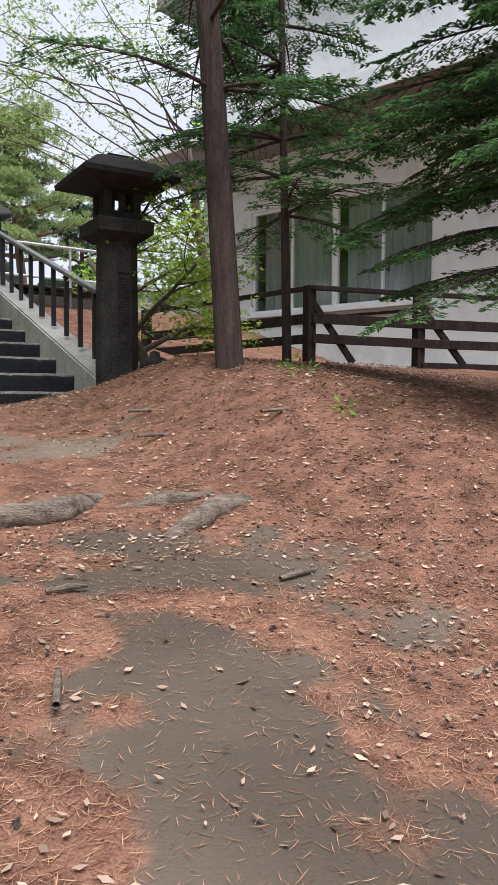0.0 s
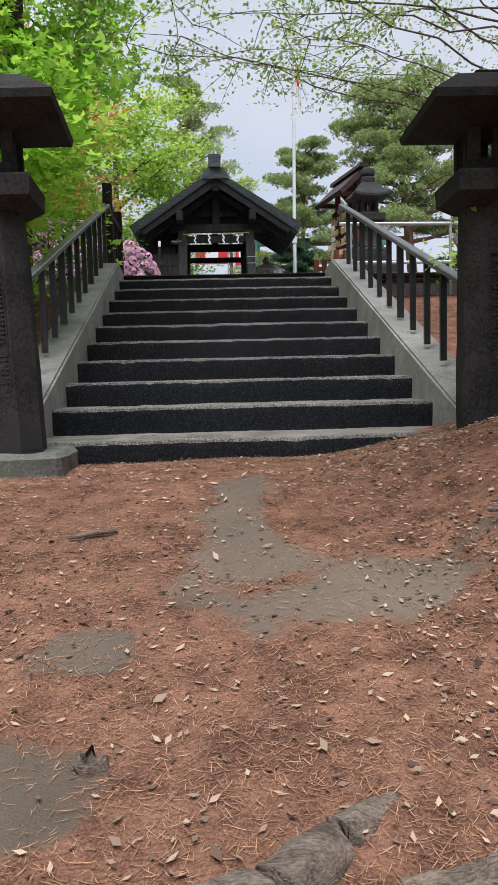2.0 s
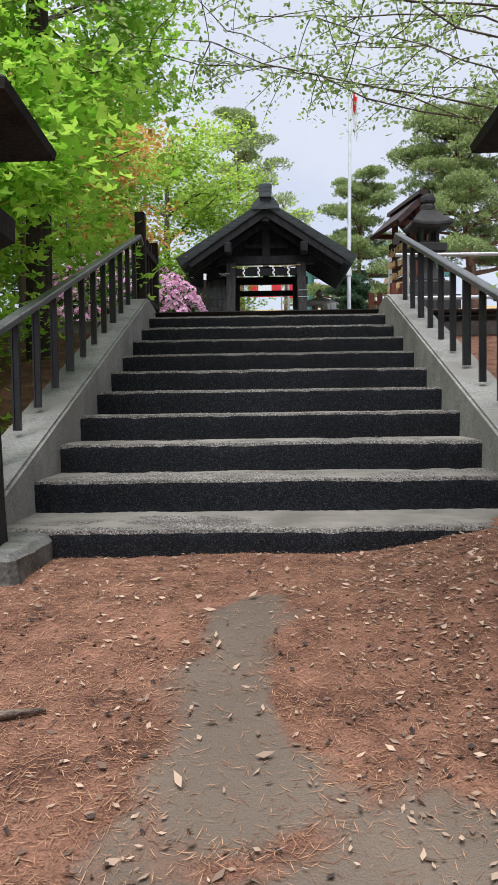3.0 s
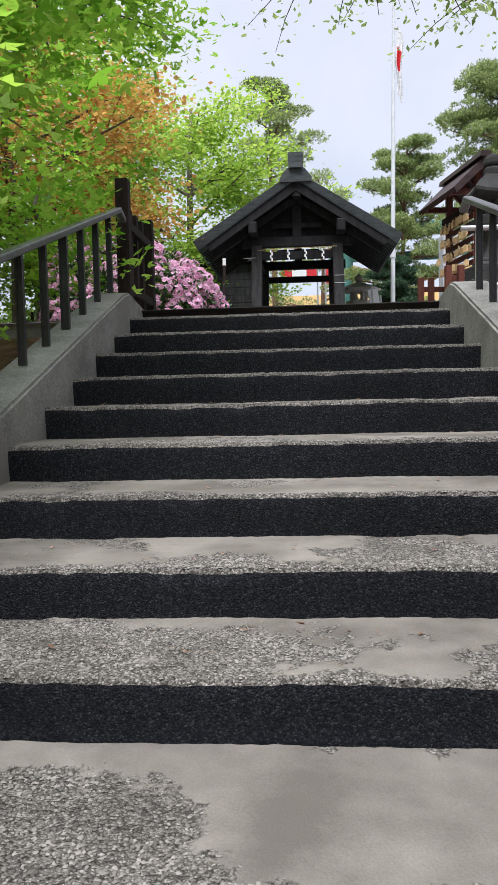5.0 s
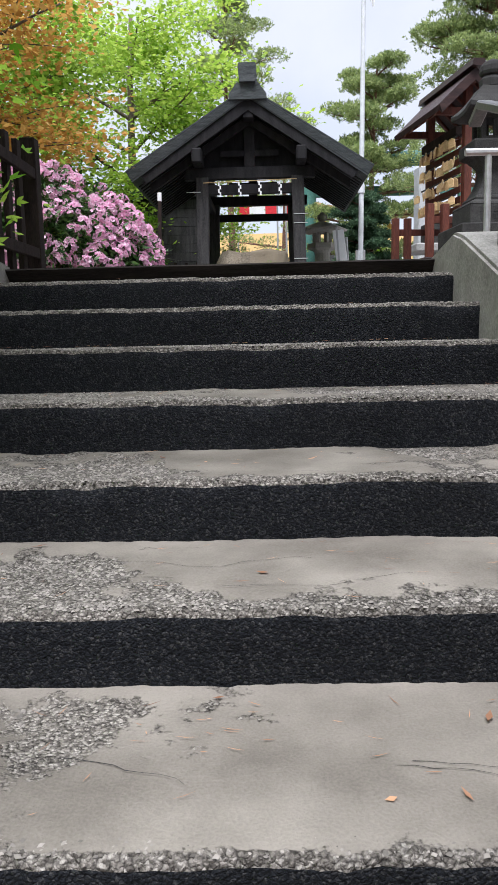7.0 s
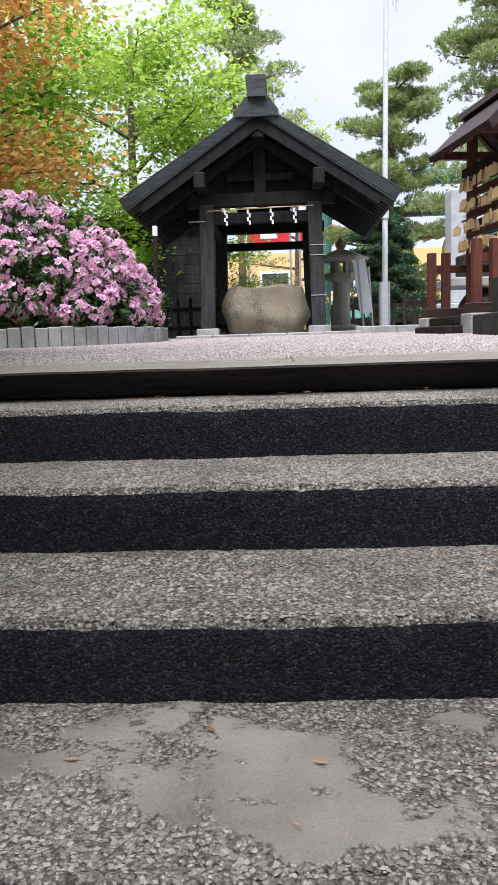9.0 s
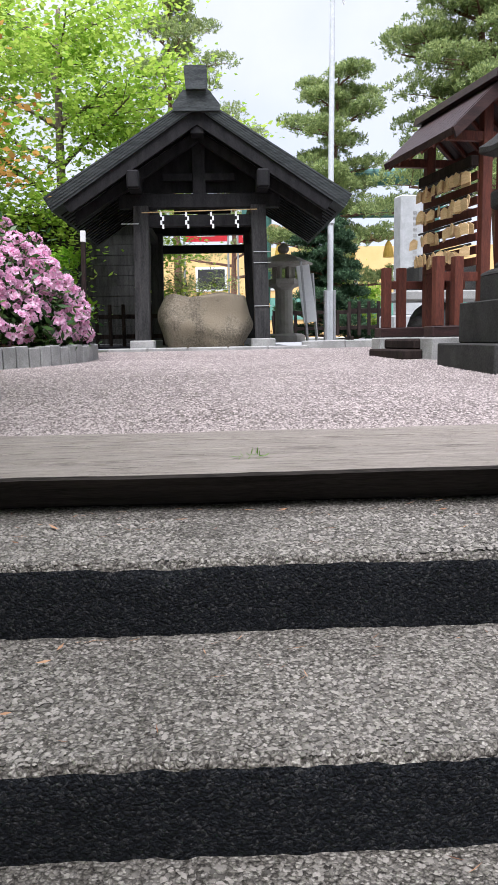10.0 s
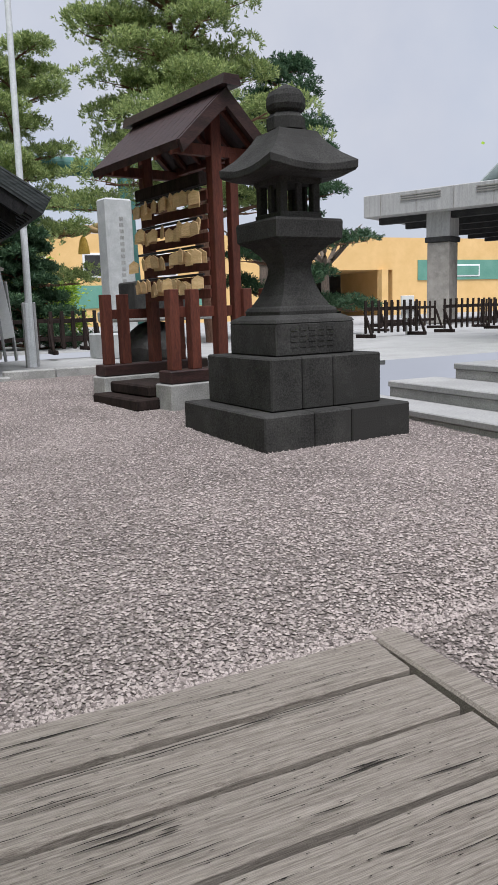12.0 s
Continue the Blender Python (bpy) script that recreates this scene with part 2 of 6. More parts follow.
M_dwood = mat("dark_brown_wood", (0.01, 0.007, 0.006), (0.04, 0.027, 0.023), 0.85, 3, 30, 0.4, stretch=(5, 5, 0.8), spec=0.18)
M_granite = mat("granite", (0.36, 0.37, 0.37), (0.56, 0.57, 0.57), 0.75, 6, 160, 0.2)
M_grey = mat("grey_stone", (0.22, 0.22, 0.21), (0.42, 0.415, 0.4), 0.85, 4, 80, 0.5, rnd=0.1)
M_lstone = mat("lantern_granite", (0.24, 0.225, 0.2), (0.45, 0.42, 0.38), 0.85, 4, 80, 0.5)
M_boulder = mat("boulder", (0.12, 0.1, 0.07), (0.34, 0.29, 0.215), 0.8, 2.5, 40, 0.7, c3=(0.24, 0.2, 0.14), dist=0.02)
M_plaza = mat("plaza_paving", (0.29, 0.288, 0.284), (0.42, 0.416, 0.41), 0.9, 1.5, 60, 0.2)
M_white = mat("white_plaster", (0.76, 0.77, 0.78), (0.86, 0.87, 0.88), 0.9, 2, 50, 0.2, c3=(0.7, 0.71, 0.72))
M_soffit = mat("soffit_boards", (0.2, 0.175, 0.155), (0.3, 0.27, 0.24), 0.85, 3, 40, 0.2, stretch=(6, 1, 1))
M_curtain = mat("curtain", (0.34, 0.35, 0.33), (0.56, 0.57, 0.54), 0.9, 4, 20, 0.3, stretch=(8, 8, 0.6))
M_yellow = mat("yellow_wall", (0.66, 0.43, 0.17), (0.78, 0.53, 0.24), 0.9, 1, 30, 0.1)
M_greenb = mat("green_band", (0.1, 0.26, 0.2), (0.16, 0.34, 0.27), 0.8, 1, 30, 0.1)
M_torii = mat("torii_green", (0.05, 0.16, 0.14), (0.1, 0.24, 0.21), 0.6, 3, 30, 0.2)
M_pave_roof = mat("fascia_concrete", (0.3, 0.3, 0.29), (0.5, 0.495, 0.48), 0.9, 2, 30, 0.3, stretch=(4, 4, 0.4))
M_tin = mat("pale_tin_roof", (0.38, 0.43, 0.42), (0.5, 0.55, 0.54), 0.5, 2, 30, 0.1)
# near-black; paints the gloom inside openings, and serves dark hall parts
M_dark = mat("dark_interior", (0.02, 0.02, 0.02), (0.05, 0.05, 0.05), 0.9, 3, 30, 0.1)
M_pole = mat("pole_paint", (0.55, 0.57, 0.58), (0.7, 0.72, 0.73), 0.4, 5, 40, 0.05)
M_alu = mat("galvanised", (0.4, 0.4, 0.4), (0.55, 0.55, 0.55), 0.4, 8, 40, 0.1, metal=0.5)
M_paper = mat("white_paper", (0.75, 0.75, 0.75), (0.85, 0.85, 0.85), 0.8, 20, 60, 0.05)
M_flagred = mat("red_cloth", (0.55, 0.02, 0.03), (0.7, 0.04, 0.05), 0.8, 10, 60, 0.1)
M_rope = mat("straw_rope", (0.35, 0.24, 0.11), (0.55, 0.4, 0.2), 0.9, 10, 60, 0.5)
M_tassel = mat("straw_tassel", (0.5, 0.31, 0.05), (0.68, 0.45, 0.1), 0.9, 10, 60, 0.5)
M_bark = mat("conifer_bark", (0.03, 0.02, 0.017), (0.1, 0.07, 0.058), 0.95, 4, 30, 1.0, stretch=(6, 6, 0.8), dist=0.02)
M_pbark = mat("pine_bark", (0.12, 0.06, 0.04), (0.28, 0.16, 0.11), 0.95, 4, 30, 1.0, stretch=(4, 4, 0.8), dist=0.03)
M_mbark = mat("maple_bark", (0.07, 0.055, 0.042), (0.2, 0.155, 0.12), 0.9, 5, 40, 0.6, stretch=(5, 5, 0.8))
M_lmaple = leafmat("maple_leaves", (0.17, 0.4, 0.02), (0.52, 0.76, 0.1), 0.45, 0.6)
M_lmaple2 = leafmat("young_maple_leaves", (0.2, 0.36, 0.03), (0.54, 0.68, 0.12), 0.45, 0.55)
M_ltwig = leafmat("small_dull_leaves", (0.15, 0.25, 0.06), (0.44, 0.55, 0.18), 0.5, 0.55)
M_lrust = leafmat("rusty_leaves", (0.42, 0.2, 0.04), (0.72, 0.47, 0.13), 0.5, 0.55)
M_lpine = leafmat("pine_needles", (0.14, 0.21, 0.075), (0.48, 0.55, 0.22), 0.6, 0.4)
M_lpine_dark = leafmat("dark_pine_needles", (0.03, 0.075, 0.04), (0.1, 0.17, 0.085), 0.6, 0.25)
M_lfir = leafmat("hemlock_needles", (0.03, 0.085, 0.045), (0.16, 0.31, 0.09), 0.55, 0.45)
M_lrhodo = leafmat("rhododendron_leaves", (0.02, 0.065, 0.015), (0.075, 0.15, 0.03), 0.4, 0.15)
M_pink = leafmat("pink_petals", (0.82, 0.4, 0.62), (0.96, 0.76, 0.87), 0.6, 0.45)
M_grass = leafmat("grass_blades", (0.08, 0.2, 0.02), (0.2, 0.38, 0.05), 0.5, 0.35)
M_glass = bpy.data.materials.new("window_glass")
M_glass.use_nodes = True
_b = M_glass.node_tree.nodes["Principled BSDF"]
_b.inputs["Base Color"].default_value = (0.9, 0.95, 0.95, 1)
_b.inputs["Roughness"].default_value, _b.inputs["Transmission Weight"].default_value, _b.inputs["IOR"].default_value = 0.03, 1.0, 1.45

# bare soil shows where the needles are trodden away: a painted mask on the ground mesh, its edge broken up by noise
_n, _l = M_floor.node_tree.nodes, M_floor.node_tree.links
_b = _n["Principled BSDF"]
_old = _b.inputs["Base Color"].links[0].from_socket
_at, _no, _ad, _rp, _mx, _sr, _sn = (_n.new(k) for k in ("ShaderNodeAttribute", "ShaderNodeTexNoise", "ShaderNodeMath", "ShaderNodeValToRGB", "ShaderNodeMixRGB", "ShaderNodeValToRGB", "ShaderNodeTexNoise"))
_at.attribute_name = "soil"
_no.inputs["Scale"].default_value, _no.inputs["Detail"].default_value, _no.inputs["Roughness"].default_value = 9, 8, 0.7
_ad.operation = "ADD"
_l.new(_at.outputs["Fac"], _ad.inputs[0])
_l.new(_no.outputs["Fac"], _ad.inputs[1])
_rp.color_ramp.elements[0].position, _rp.color_ramp.elements[1].position = 0.84, 1.08
_l.new(_ad.outputs[0], _rp.inputs["Fac"])
_sn.inputs["Scale"].default_value, _sn.inputs["Detail"].default_value = 3.5, 9
_sr.color_ramp.elements[0].position, _sr.color_ramp.elements[1].position = 0.35, 0.68
_sr.color_ramp.elements[0].color, _sr.color_ramp.elements[1].color = (0.088, 0.066, 0.049, 1), (0.225, 0.172, 0.13, 1)
_l.new(_sn.outputs["Fac"], _sr.inputs["Fac"])
_l.new(_rp.outputs["Color"], _mx.inputs[0])
_l.new(_old, _mx.inputs[1])
_l.new(_sr.outputs["Color"], _mx.inputs[2])
_l.new(_mx.outputs["Color"], _b.inputs["Base Color"])


# ---- mesh helpers ----
def mesh(name, bm, material):
    me = bpy.data.meshes.new(name)
    bm.to_mesh(me)
    bm.free()
    for m in material if isinstance(material, (list, tuple)) else [material]:
        me.materials.append(m)
    return me


def thing(name, label, category, at=(0, 0, 0), rz=0.0, group="", kind=""):
    """An empty at the base of a thing, which carries its parts."""
    e = new(name)
    e.matrix_basis = pose(*at, 0, 0, rz)
    return tagged(e, label, category, group, kind)


def part(name, bm, material, parent=None, label=""):
    ob = new(name, mesh(name, bm, material))
    if parent:
        ob.parent = parent
    return tagged(ob, label)


def solo(name, bm, material, label, category, at=(0, 0, 0), rz=0.0, group="", kind=""):
    ob = new(name, mesh(name, bm, material))
    ob.matrix_basis = pose(*at, 0, 0, rz)
    return tagged(ob, label, category, group, kind)


def smooth(ob):
    for p in ob.data.polygons:
        p.use_smooth = True
    return ob


def box(x0, x1, y0, y1, z0, z1, bev=0.0, bm=None, m=None):
    own = bmesh.new()
    bmesh.ops.create_cube(own, size=1, matrix=Matrix.Translation(((x0 + x1) / 2, (y0 + y1) / 2, (z0 + z1) / 2)) @ Matrix.Diagonal((x1 - x0, y1 - y0, z1 - z0, 1)))
    if bev:
        bmesh.ops.bevel(own, geom=own.edges[:], offset=bev, segments=1, affect="EDGES")
    if m is not None:
        own.transform(m)
    own.normal_update()
    return join(bm, own)


def join(bm, own):
    if bm is None:
        return own
    me = bpy.data.meshes.new("tmp")
    own.to_mesh(me)
    own.free()
    bm.from_mesh(me)
    bpy.data.meshes.remove(me)
    return bm


def rod(p, q, r0, r1=None, n=8, bm=None):
    """A tapered round bar from p to q."""
    p, q = Vector(p), Vector(q)
    own = bmesh.new()
    bmesh.ops.create_cone(own, cap_ends=True, segments=n, radius1=r0, radius2=r0 if r1 is None else r1, depth=(q - p).length)
    own.transform(Matrix.Translation((p + q) / 2) @ (q - p).to_track_quat("Z", "Y").to_matrix().to_4x4())
    return join(bm, own)


def beam(p, q, w, h, bev=0.004, bm=None):
    """A squared bar from p to q, w across and h high."""
    p, q = Vector(p), Vector(q)
    d = q - p
    turn = d.to_track_quat("Y", "Z").to_matrix().to_4x4()
    return box(-w / 2, w / 2, -d.length / 2, d.length / 2, -h / 2, h / 2, bev, bm, Matrix.Translation((p + q) / 2) @ turn)


def rings(profile, n=4, turn=45.0, bm=None, caps=True):
    """A turned or n-sided solid: profile of (half width, z)."""
    own = bmesh.new()
    k = 1 / math.cos(math.pi / n) if n < 9 else 1
    loops = []
    for r, z in profile:
        loops.append([own.verts.new((r * k * math.cos(radians(turn) + 2 * math.pi * i / n), r * k * math.sin(radians(turn) + 2 * math.pi * i / n), z)) for i in range(n)])
    for a, b in zip(loops, loops[1:]):
        for i in range(n):
            own.faces.new((a[i], a[(i + 1) % n], b[(i + 1) % n], b[i]))
    if caps:
        own.faces.new(loops[0][::-1])
        own.faces.new(loops[-1])
    return join(bm, own)


def rough_up(bm, amount, scale, seed=0.0):
    for v in bm.verts:
        v.co += noise.noise_vector(v.co * scale + Vector((seed, seed, seed))) * amount
    return bm


def prism(points, y0, y1, bm=None):
    """A section in x and z drawn out along y."""
    own = bmesh.new()
    a = [own.verts.new((x, y0, z)) for x, z in points]
    b = [own.verts.new((x, y1, z)) for x, z in points]
    own.faces.new(a)
    own.faces.new(b[::-1])
    for i in range(len(points)):
        j = (i + 1) % len(points)
        own.faces.new((a[j], a[i], b[i], b[j]))
    bmesh.ops.recalc_face_normals(own, faces=own.faces[:])
    return join(bm, own)


def tubes(paths, n=6):
    """Limbs as one mesh: each path a list of (place, radius)."""
    vs, fs = [], []
    for path in paths:
        prev = None
        for i, (p, r) in enumerate(path):
            d = (path[min(i + 1, len(path) - 1)][0] - path[max(i - 1, 0)][0]).normalized()
            u = d.orthogonal().normalized()
            w = d.cross(u)
            base = len(vs)
            vs += [p + (u * math.cos(2 * math.pi * k / n) + w * math.sin(2 * math.pi * k / n)) * r for k in range(n)]
            if prev is not None:
                fs += [(prev + k, prev + (k + 1) % n, base + (k + 1) % n, base + k) for k in range(n)]
            prev = base
        fs.append(tuple(prev + k for k in range(n)))
    me = bpy.data.meshes.new("limbs")
    me.from_pydata(vs, [], fs)
    for p in me.polygons:
        p.use_smooth = True
    return me


def scatter(name, centres, axes, sides, lengths, widths, material, fold=0.0):
    """Many small pointed leaves in one mesh, from arrays of places and directions."""
    n = len(centres)
    L, W = lengths[:, None], widths[:, None]
    up = np.cross(axes, sides)
    v = np.empty((n, 4, 3))
    v[:, 0] = centres
    v[:, 1] = centres + axes * L * 0.45 + sides * W * 0.5 + up * (L * fold)
    v[:, 2] = centres + axes * L
    v[:, 3] = centres + axes * L * 0.45 - sides * W * 0.5 + up * (L * fold)
    me = bpy.data.meshes.new(name)
    me.vertices.add(n * 4)
    me.vertices.foreach_set("co", v.ravel())
    me.loops.add(n * 4)
    me.loops.foreach_set("vertex_index", np.arange(n * 4))
    me.polygons.add(n)
    me.polygons.foreach_set("loop_start", np.arange(0, n * 4, 4))
    me.update(calc_edges=True)
    me.materials.append(material)
    return me


def scatter_lobed(name, centres, axes, sides, lengths, widths, material, fold=0.0, angle=0.95):
    """Three-lobed leaves in one mesh."""
    n = len(centres)
    L, W = lengths[:, None], widths[:, None] * 0.6
    up = np.cross(axes, sides)
    v = np.empty((n, 10, 3))
    v[:, 0] = centres
    for k, (a, s) in enumerate(((0, 1.0), (angle, 0.82), (-angle, 0.82))):
        d = axes * math.cos(a) + sides * math.sin(a)
        q = sides * math.cos(a) - axes * math.sin(a)
        v[:, 1 + 3 * k] = centres + (d * L * 0.5 + q * W * 0.5 + up * L * fold) * s
        v[:, 2 + 3 * k] = centres + d * L * s - up * L * fold * 0.5
        v[:, 3 + 3 * k] = centres + (d * L * 0.5 - q * W * 0.5 + up * L * fold) * s
    me = bpy.data.meshes.new(name)
    me.vertices.add(n * 10)
    me.vertices.foreach_set("co", v.ravel())
    f = (np.array([0, 1, 2, 3, 0, 4, 5, 6, 0, 7, 8, 9])[None] + np.arange(n)[:, None] * 10).ravel()
    me.loops.add(len(f))
    me.loops.foreach_set("vertex_index", f)
    me.polygons.add(n * 3)
    me.polygons.foreach_set("loop_start", np.arange(0, n * 12, 4))
    me.update(calc_edges=True)
    me.materials.append(material)
    return me


def unit(a):
    return a / (np.linalg.norm(a, axis=1, keepdims=True) + 1e-9)


def ground_z(x, y):
    """The slope below the stairs, with the bank towards the building."""
    base = 0.04 + 0.145 * min(y, 6.15) + 0.04 * max(0, min(y, 7.2) - 6.15) if y > -1 else -0.105 + 0.05 * (y + 1)
    t = min(max((x - 2.35) / 1.35, 0), 1)
    u = min(max((x - 3.6) / 2.0, 0), 1)
    near = min(max((y - 1.0) / 3.0, 0.25), 1)
    bank = 0.54 * t * t * (3 - 2 * t) * near * (1 - 0.62 * min(max((y - 5.6) / 1.1, 0), 1) * (1 - u))
    side = -0.12 * min(max((0.7 - x) / 2.0, 0), 1)
    return base + bank + side - 0.1 * u + 0.03 * noise.noise(Vector((x * 0.9, y * 0.9, 0))) + 0.012 * noise.noise(Vector((x * 5, y * 5, 3)))


def gravel_z(y):
    return 2.86 + 0.0255 * (min(y, 21.5) - 13.3) - 0.032 * max(0.0, 1 - max(y - 13.17, 0) / 0.5)


BLOBS = ((1.62, 1.9, 0.42, 0.8), (2.1, 2.75, 0.5, 0.32), (2.45, 2.2, 0.2, 0.25), (1.92, 6.05, 0.16, 0.3), (1.96, 5.3, 0.2, 0.6), (2.1, 4.7, 0.32, 0.3),
         (2.42, 4.93, 0.32, 0.2), (1.43, 4.5, 0.2, 0.12), (1.3, 3.9, 0.28, 0.2), (2.0, 3.13, 0.3, 0.22), (0.9, 0.9, 0.6, 0.3))


def soil(x, y):
    k = max(1.0 - math.hypot((x - bx) / rx, (y - by) / ry) for bx, by, rx, ry in BLOBS)
    return max(0.0, min(1.0, 0.34 + 0.55 * k + 0.5 * noise.noise(Vector((x * 2.6, y * 2.6, 9))) + 0.3 * noise.noise(Vector((x * 7, y * 7, 5)))))


# ---- large structure ----
def sheet(name, x0, x1, y0, y1, step, height, material, label, category="ground", keep=None):
    nx, ny = int((x1 - x0) / step) + 1, int((y1 - y0) / step) + 1
    xs, ys = [x0 + (x1 - x0) * i / (nx - 1) for i in range(nx)], [y0 + (y1 - y0) * j / (ny - 1) for j in range(ny)]
    vs = [(x, y, height(x, y)) for y in ys for x in xs]
    fs = [(j * nx + i, j * nx + i + 1, (j + 1) * nx + i + 1, (j + 1) * nx + i) for j in range(ny - 1) for i in range(nx - 1)]
    me = bpy.data.meshes.new(name)
    me.from_pydata(vs, [], fs)
    me.materials.append(material)
    if name == "ground":
        me.attributes.new("soil", "FLOAT", "POINT").data.foreach_set("value", [soil(x, y) for x, y, z in vs])
    for p in me.polygons:
        p.use_smooth = True
    return tagged(new(name, me), label, category, "", "structure")


def hill_z(x, y):
    """The wooded flanks beside the stairs, which rise to the upper yard."""
    low = ground_z(x, y)
    k = min(max((y - 6.9) / 5.6, 0), 1)
    return low + (2.62 - low) * k if y > 6.9 else low


sheet("ground", -1.0, 6.0, -2.0, 7.2, 0.07, ground_z, M_floor, "sloping forest floor of reddish needles with bare soil")
sheet("ground_2", -14.0, -0.95, -8.0, 7.2, 0.4, ground_z, M_floor, "forest floor beside the path")
sheet("ground_3", 5.95, 24.0, -8.0, 7.2, 0.4, ground_z, M_floor, "forest floor towards the building")
sheet("ground_4", -1.0, 6.0, -8.0, -1.95, 0.4, ground_z, M_floor, "forest floor behind the walker")
sheet("ground_5", -14.0, 0.42, 7.15, 13.4, 0.25, hill_z, M_floor, "wooded bank beside the stairs")
sheet("ground_6", 3.62, 24.0, 7.15, 13.4, 0.25, lambda x, y: ground_z(x, 7.0) + (2.6 - ground_z(x, 7.0)) * min(max((y - 8.5) / 4.5, 0), 1) if x < 8.0 else ground_z(x, 7.0), M_floor, "bank between the stairs and the building")
sheet("gravel_yard", -8.0, 5.75, 13.17, 20.75, 0.25, lambda x, y: gravel_z(y) - 0.004, M_gravel, "pale pinkish gravel yard")
sheet("gravel_yard_2", 3.5, 5.75, 12.5, 13.2, 0.1, lambda x, y: 2.823 - 0.02 * (13.2 - y), M_gravel, "pale pinkish gravel beside the timbers")
sheet("plaza", -8.0, 5.75, 20.7, 25.0, 1.0, lambda x, y: 3.02, M_plaza, "pale paved ground behind the water pavilion")
sheet("plaza_2", -900.0, 900.0, 24.9, 1200.0, 60.0, lambda x, y: 3.12, M_plaza, "pale paved plaza reaching far off")
sheet("plaza_3", 5.7, 60.0, 18.7, 25.0, 1.0, lambda x, y: 3.14, M_plaza, "pale paved plaza beside the yard")
sheet("ground_7", -900.0, -13.9, -900.0, 25.0, 60.0, lambda x, y: -0.5 if y < 10 else 2.6, M_floor, "far ground")
sheet("ground_8", 23.9, 900.0, -900.0, 25.0, 60.0, lambda x, y: 1.2, M_floor, "far ground")
sheet("ground_9", -14.0, 24.0, -900.0, -7.9, 30.0, lambda x, y: -0.6, M_floor, "far ground behind")
# paved steps towards the hall
pave = thing("pavement", "low pale stone edging steps beside the gravel", "pavement", kind="structure")
for x0, x1, y0, y1, z1 in ((5.65, 6.05, 13.36, 18.7, 3.0), (6.05, 6.56, 13.36, 16.8, 3.13), (6.56, 30.0, 14.9, 16.57, 3.26)):
    part("slab", box(x0, x1, y0, y1, 2.3, z1 - 0.05, 0.006), M_grey, pave)
    part("coping", box(x0 - 0.012, x1, y0, y1 + 0.012, z1 - 0.05, z1, 0.008), M_plaza, pave)
for i in range(9):
    part("kerb_stone", box(3.42 + i * 0.6, 4.01 + i * 0.6, 20.62, 20.78, 2.9, 3.145, 0.012, None, Matrix.Translation((0, 0.05 * math.sin(i), 0))), M_grey, pave)

# ---- stairs ----
SX0, SX1 = 0.695, 3.35
NOSE = [6.98] + [7.603 + 0.5385 * i for i in range(9)]
stairs = thing("stairs", "concrete stairs with worn pale treads and near-black risers", "stairs", kind="structure")
WORN = ((0, 1.6, 7.28, 0.4, 0.24), (1, 1.55, 7.85, 0.85, 0.32), (1, 2.8, 7.8, 0.24, 0.16), (2, 1.8, 8.25, 0.3, 0.2), (2, 2.6, 8.28, 0.32, 0.2), (4, 1.5, 9.4, 0.5, 0.3))


def worn(x, y, k):
    """How far the smooth coat of a tread is worn to the pebbles: the upper treads nearly all over, the lower in islands and along the edge."""
    v = 0.5 * noise.noise(Vector((x * 1.5 + k * 3.7, y * 2.1, k * 1.9))) + 0.28 * noise.noise(Vector((x * 5, y * 6, k)))
    for kk, cx, cy, rx, ry in WORN:
        if kk == k:
            v += 0.9 * max(0.0, min(0.4, 1 - math.hypot((x - cx) / rx, (y - cy) / ry)))
    v += 0.34 * max(0.0, 1 - (y - NOSE[k]) / (0.11 + 0.05 * noise.noise(Vector((x * 3, k, 0)))))
    return min(1.0, max(0.0, v + (0.28, 0.3, 0.32, 0.33, 0.36, 0.45, 0.7, 0.8, 0.8, 0.85)[k]))


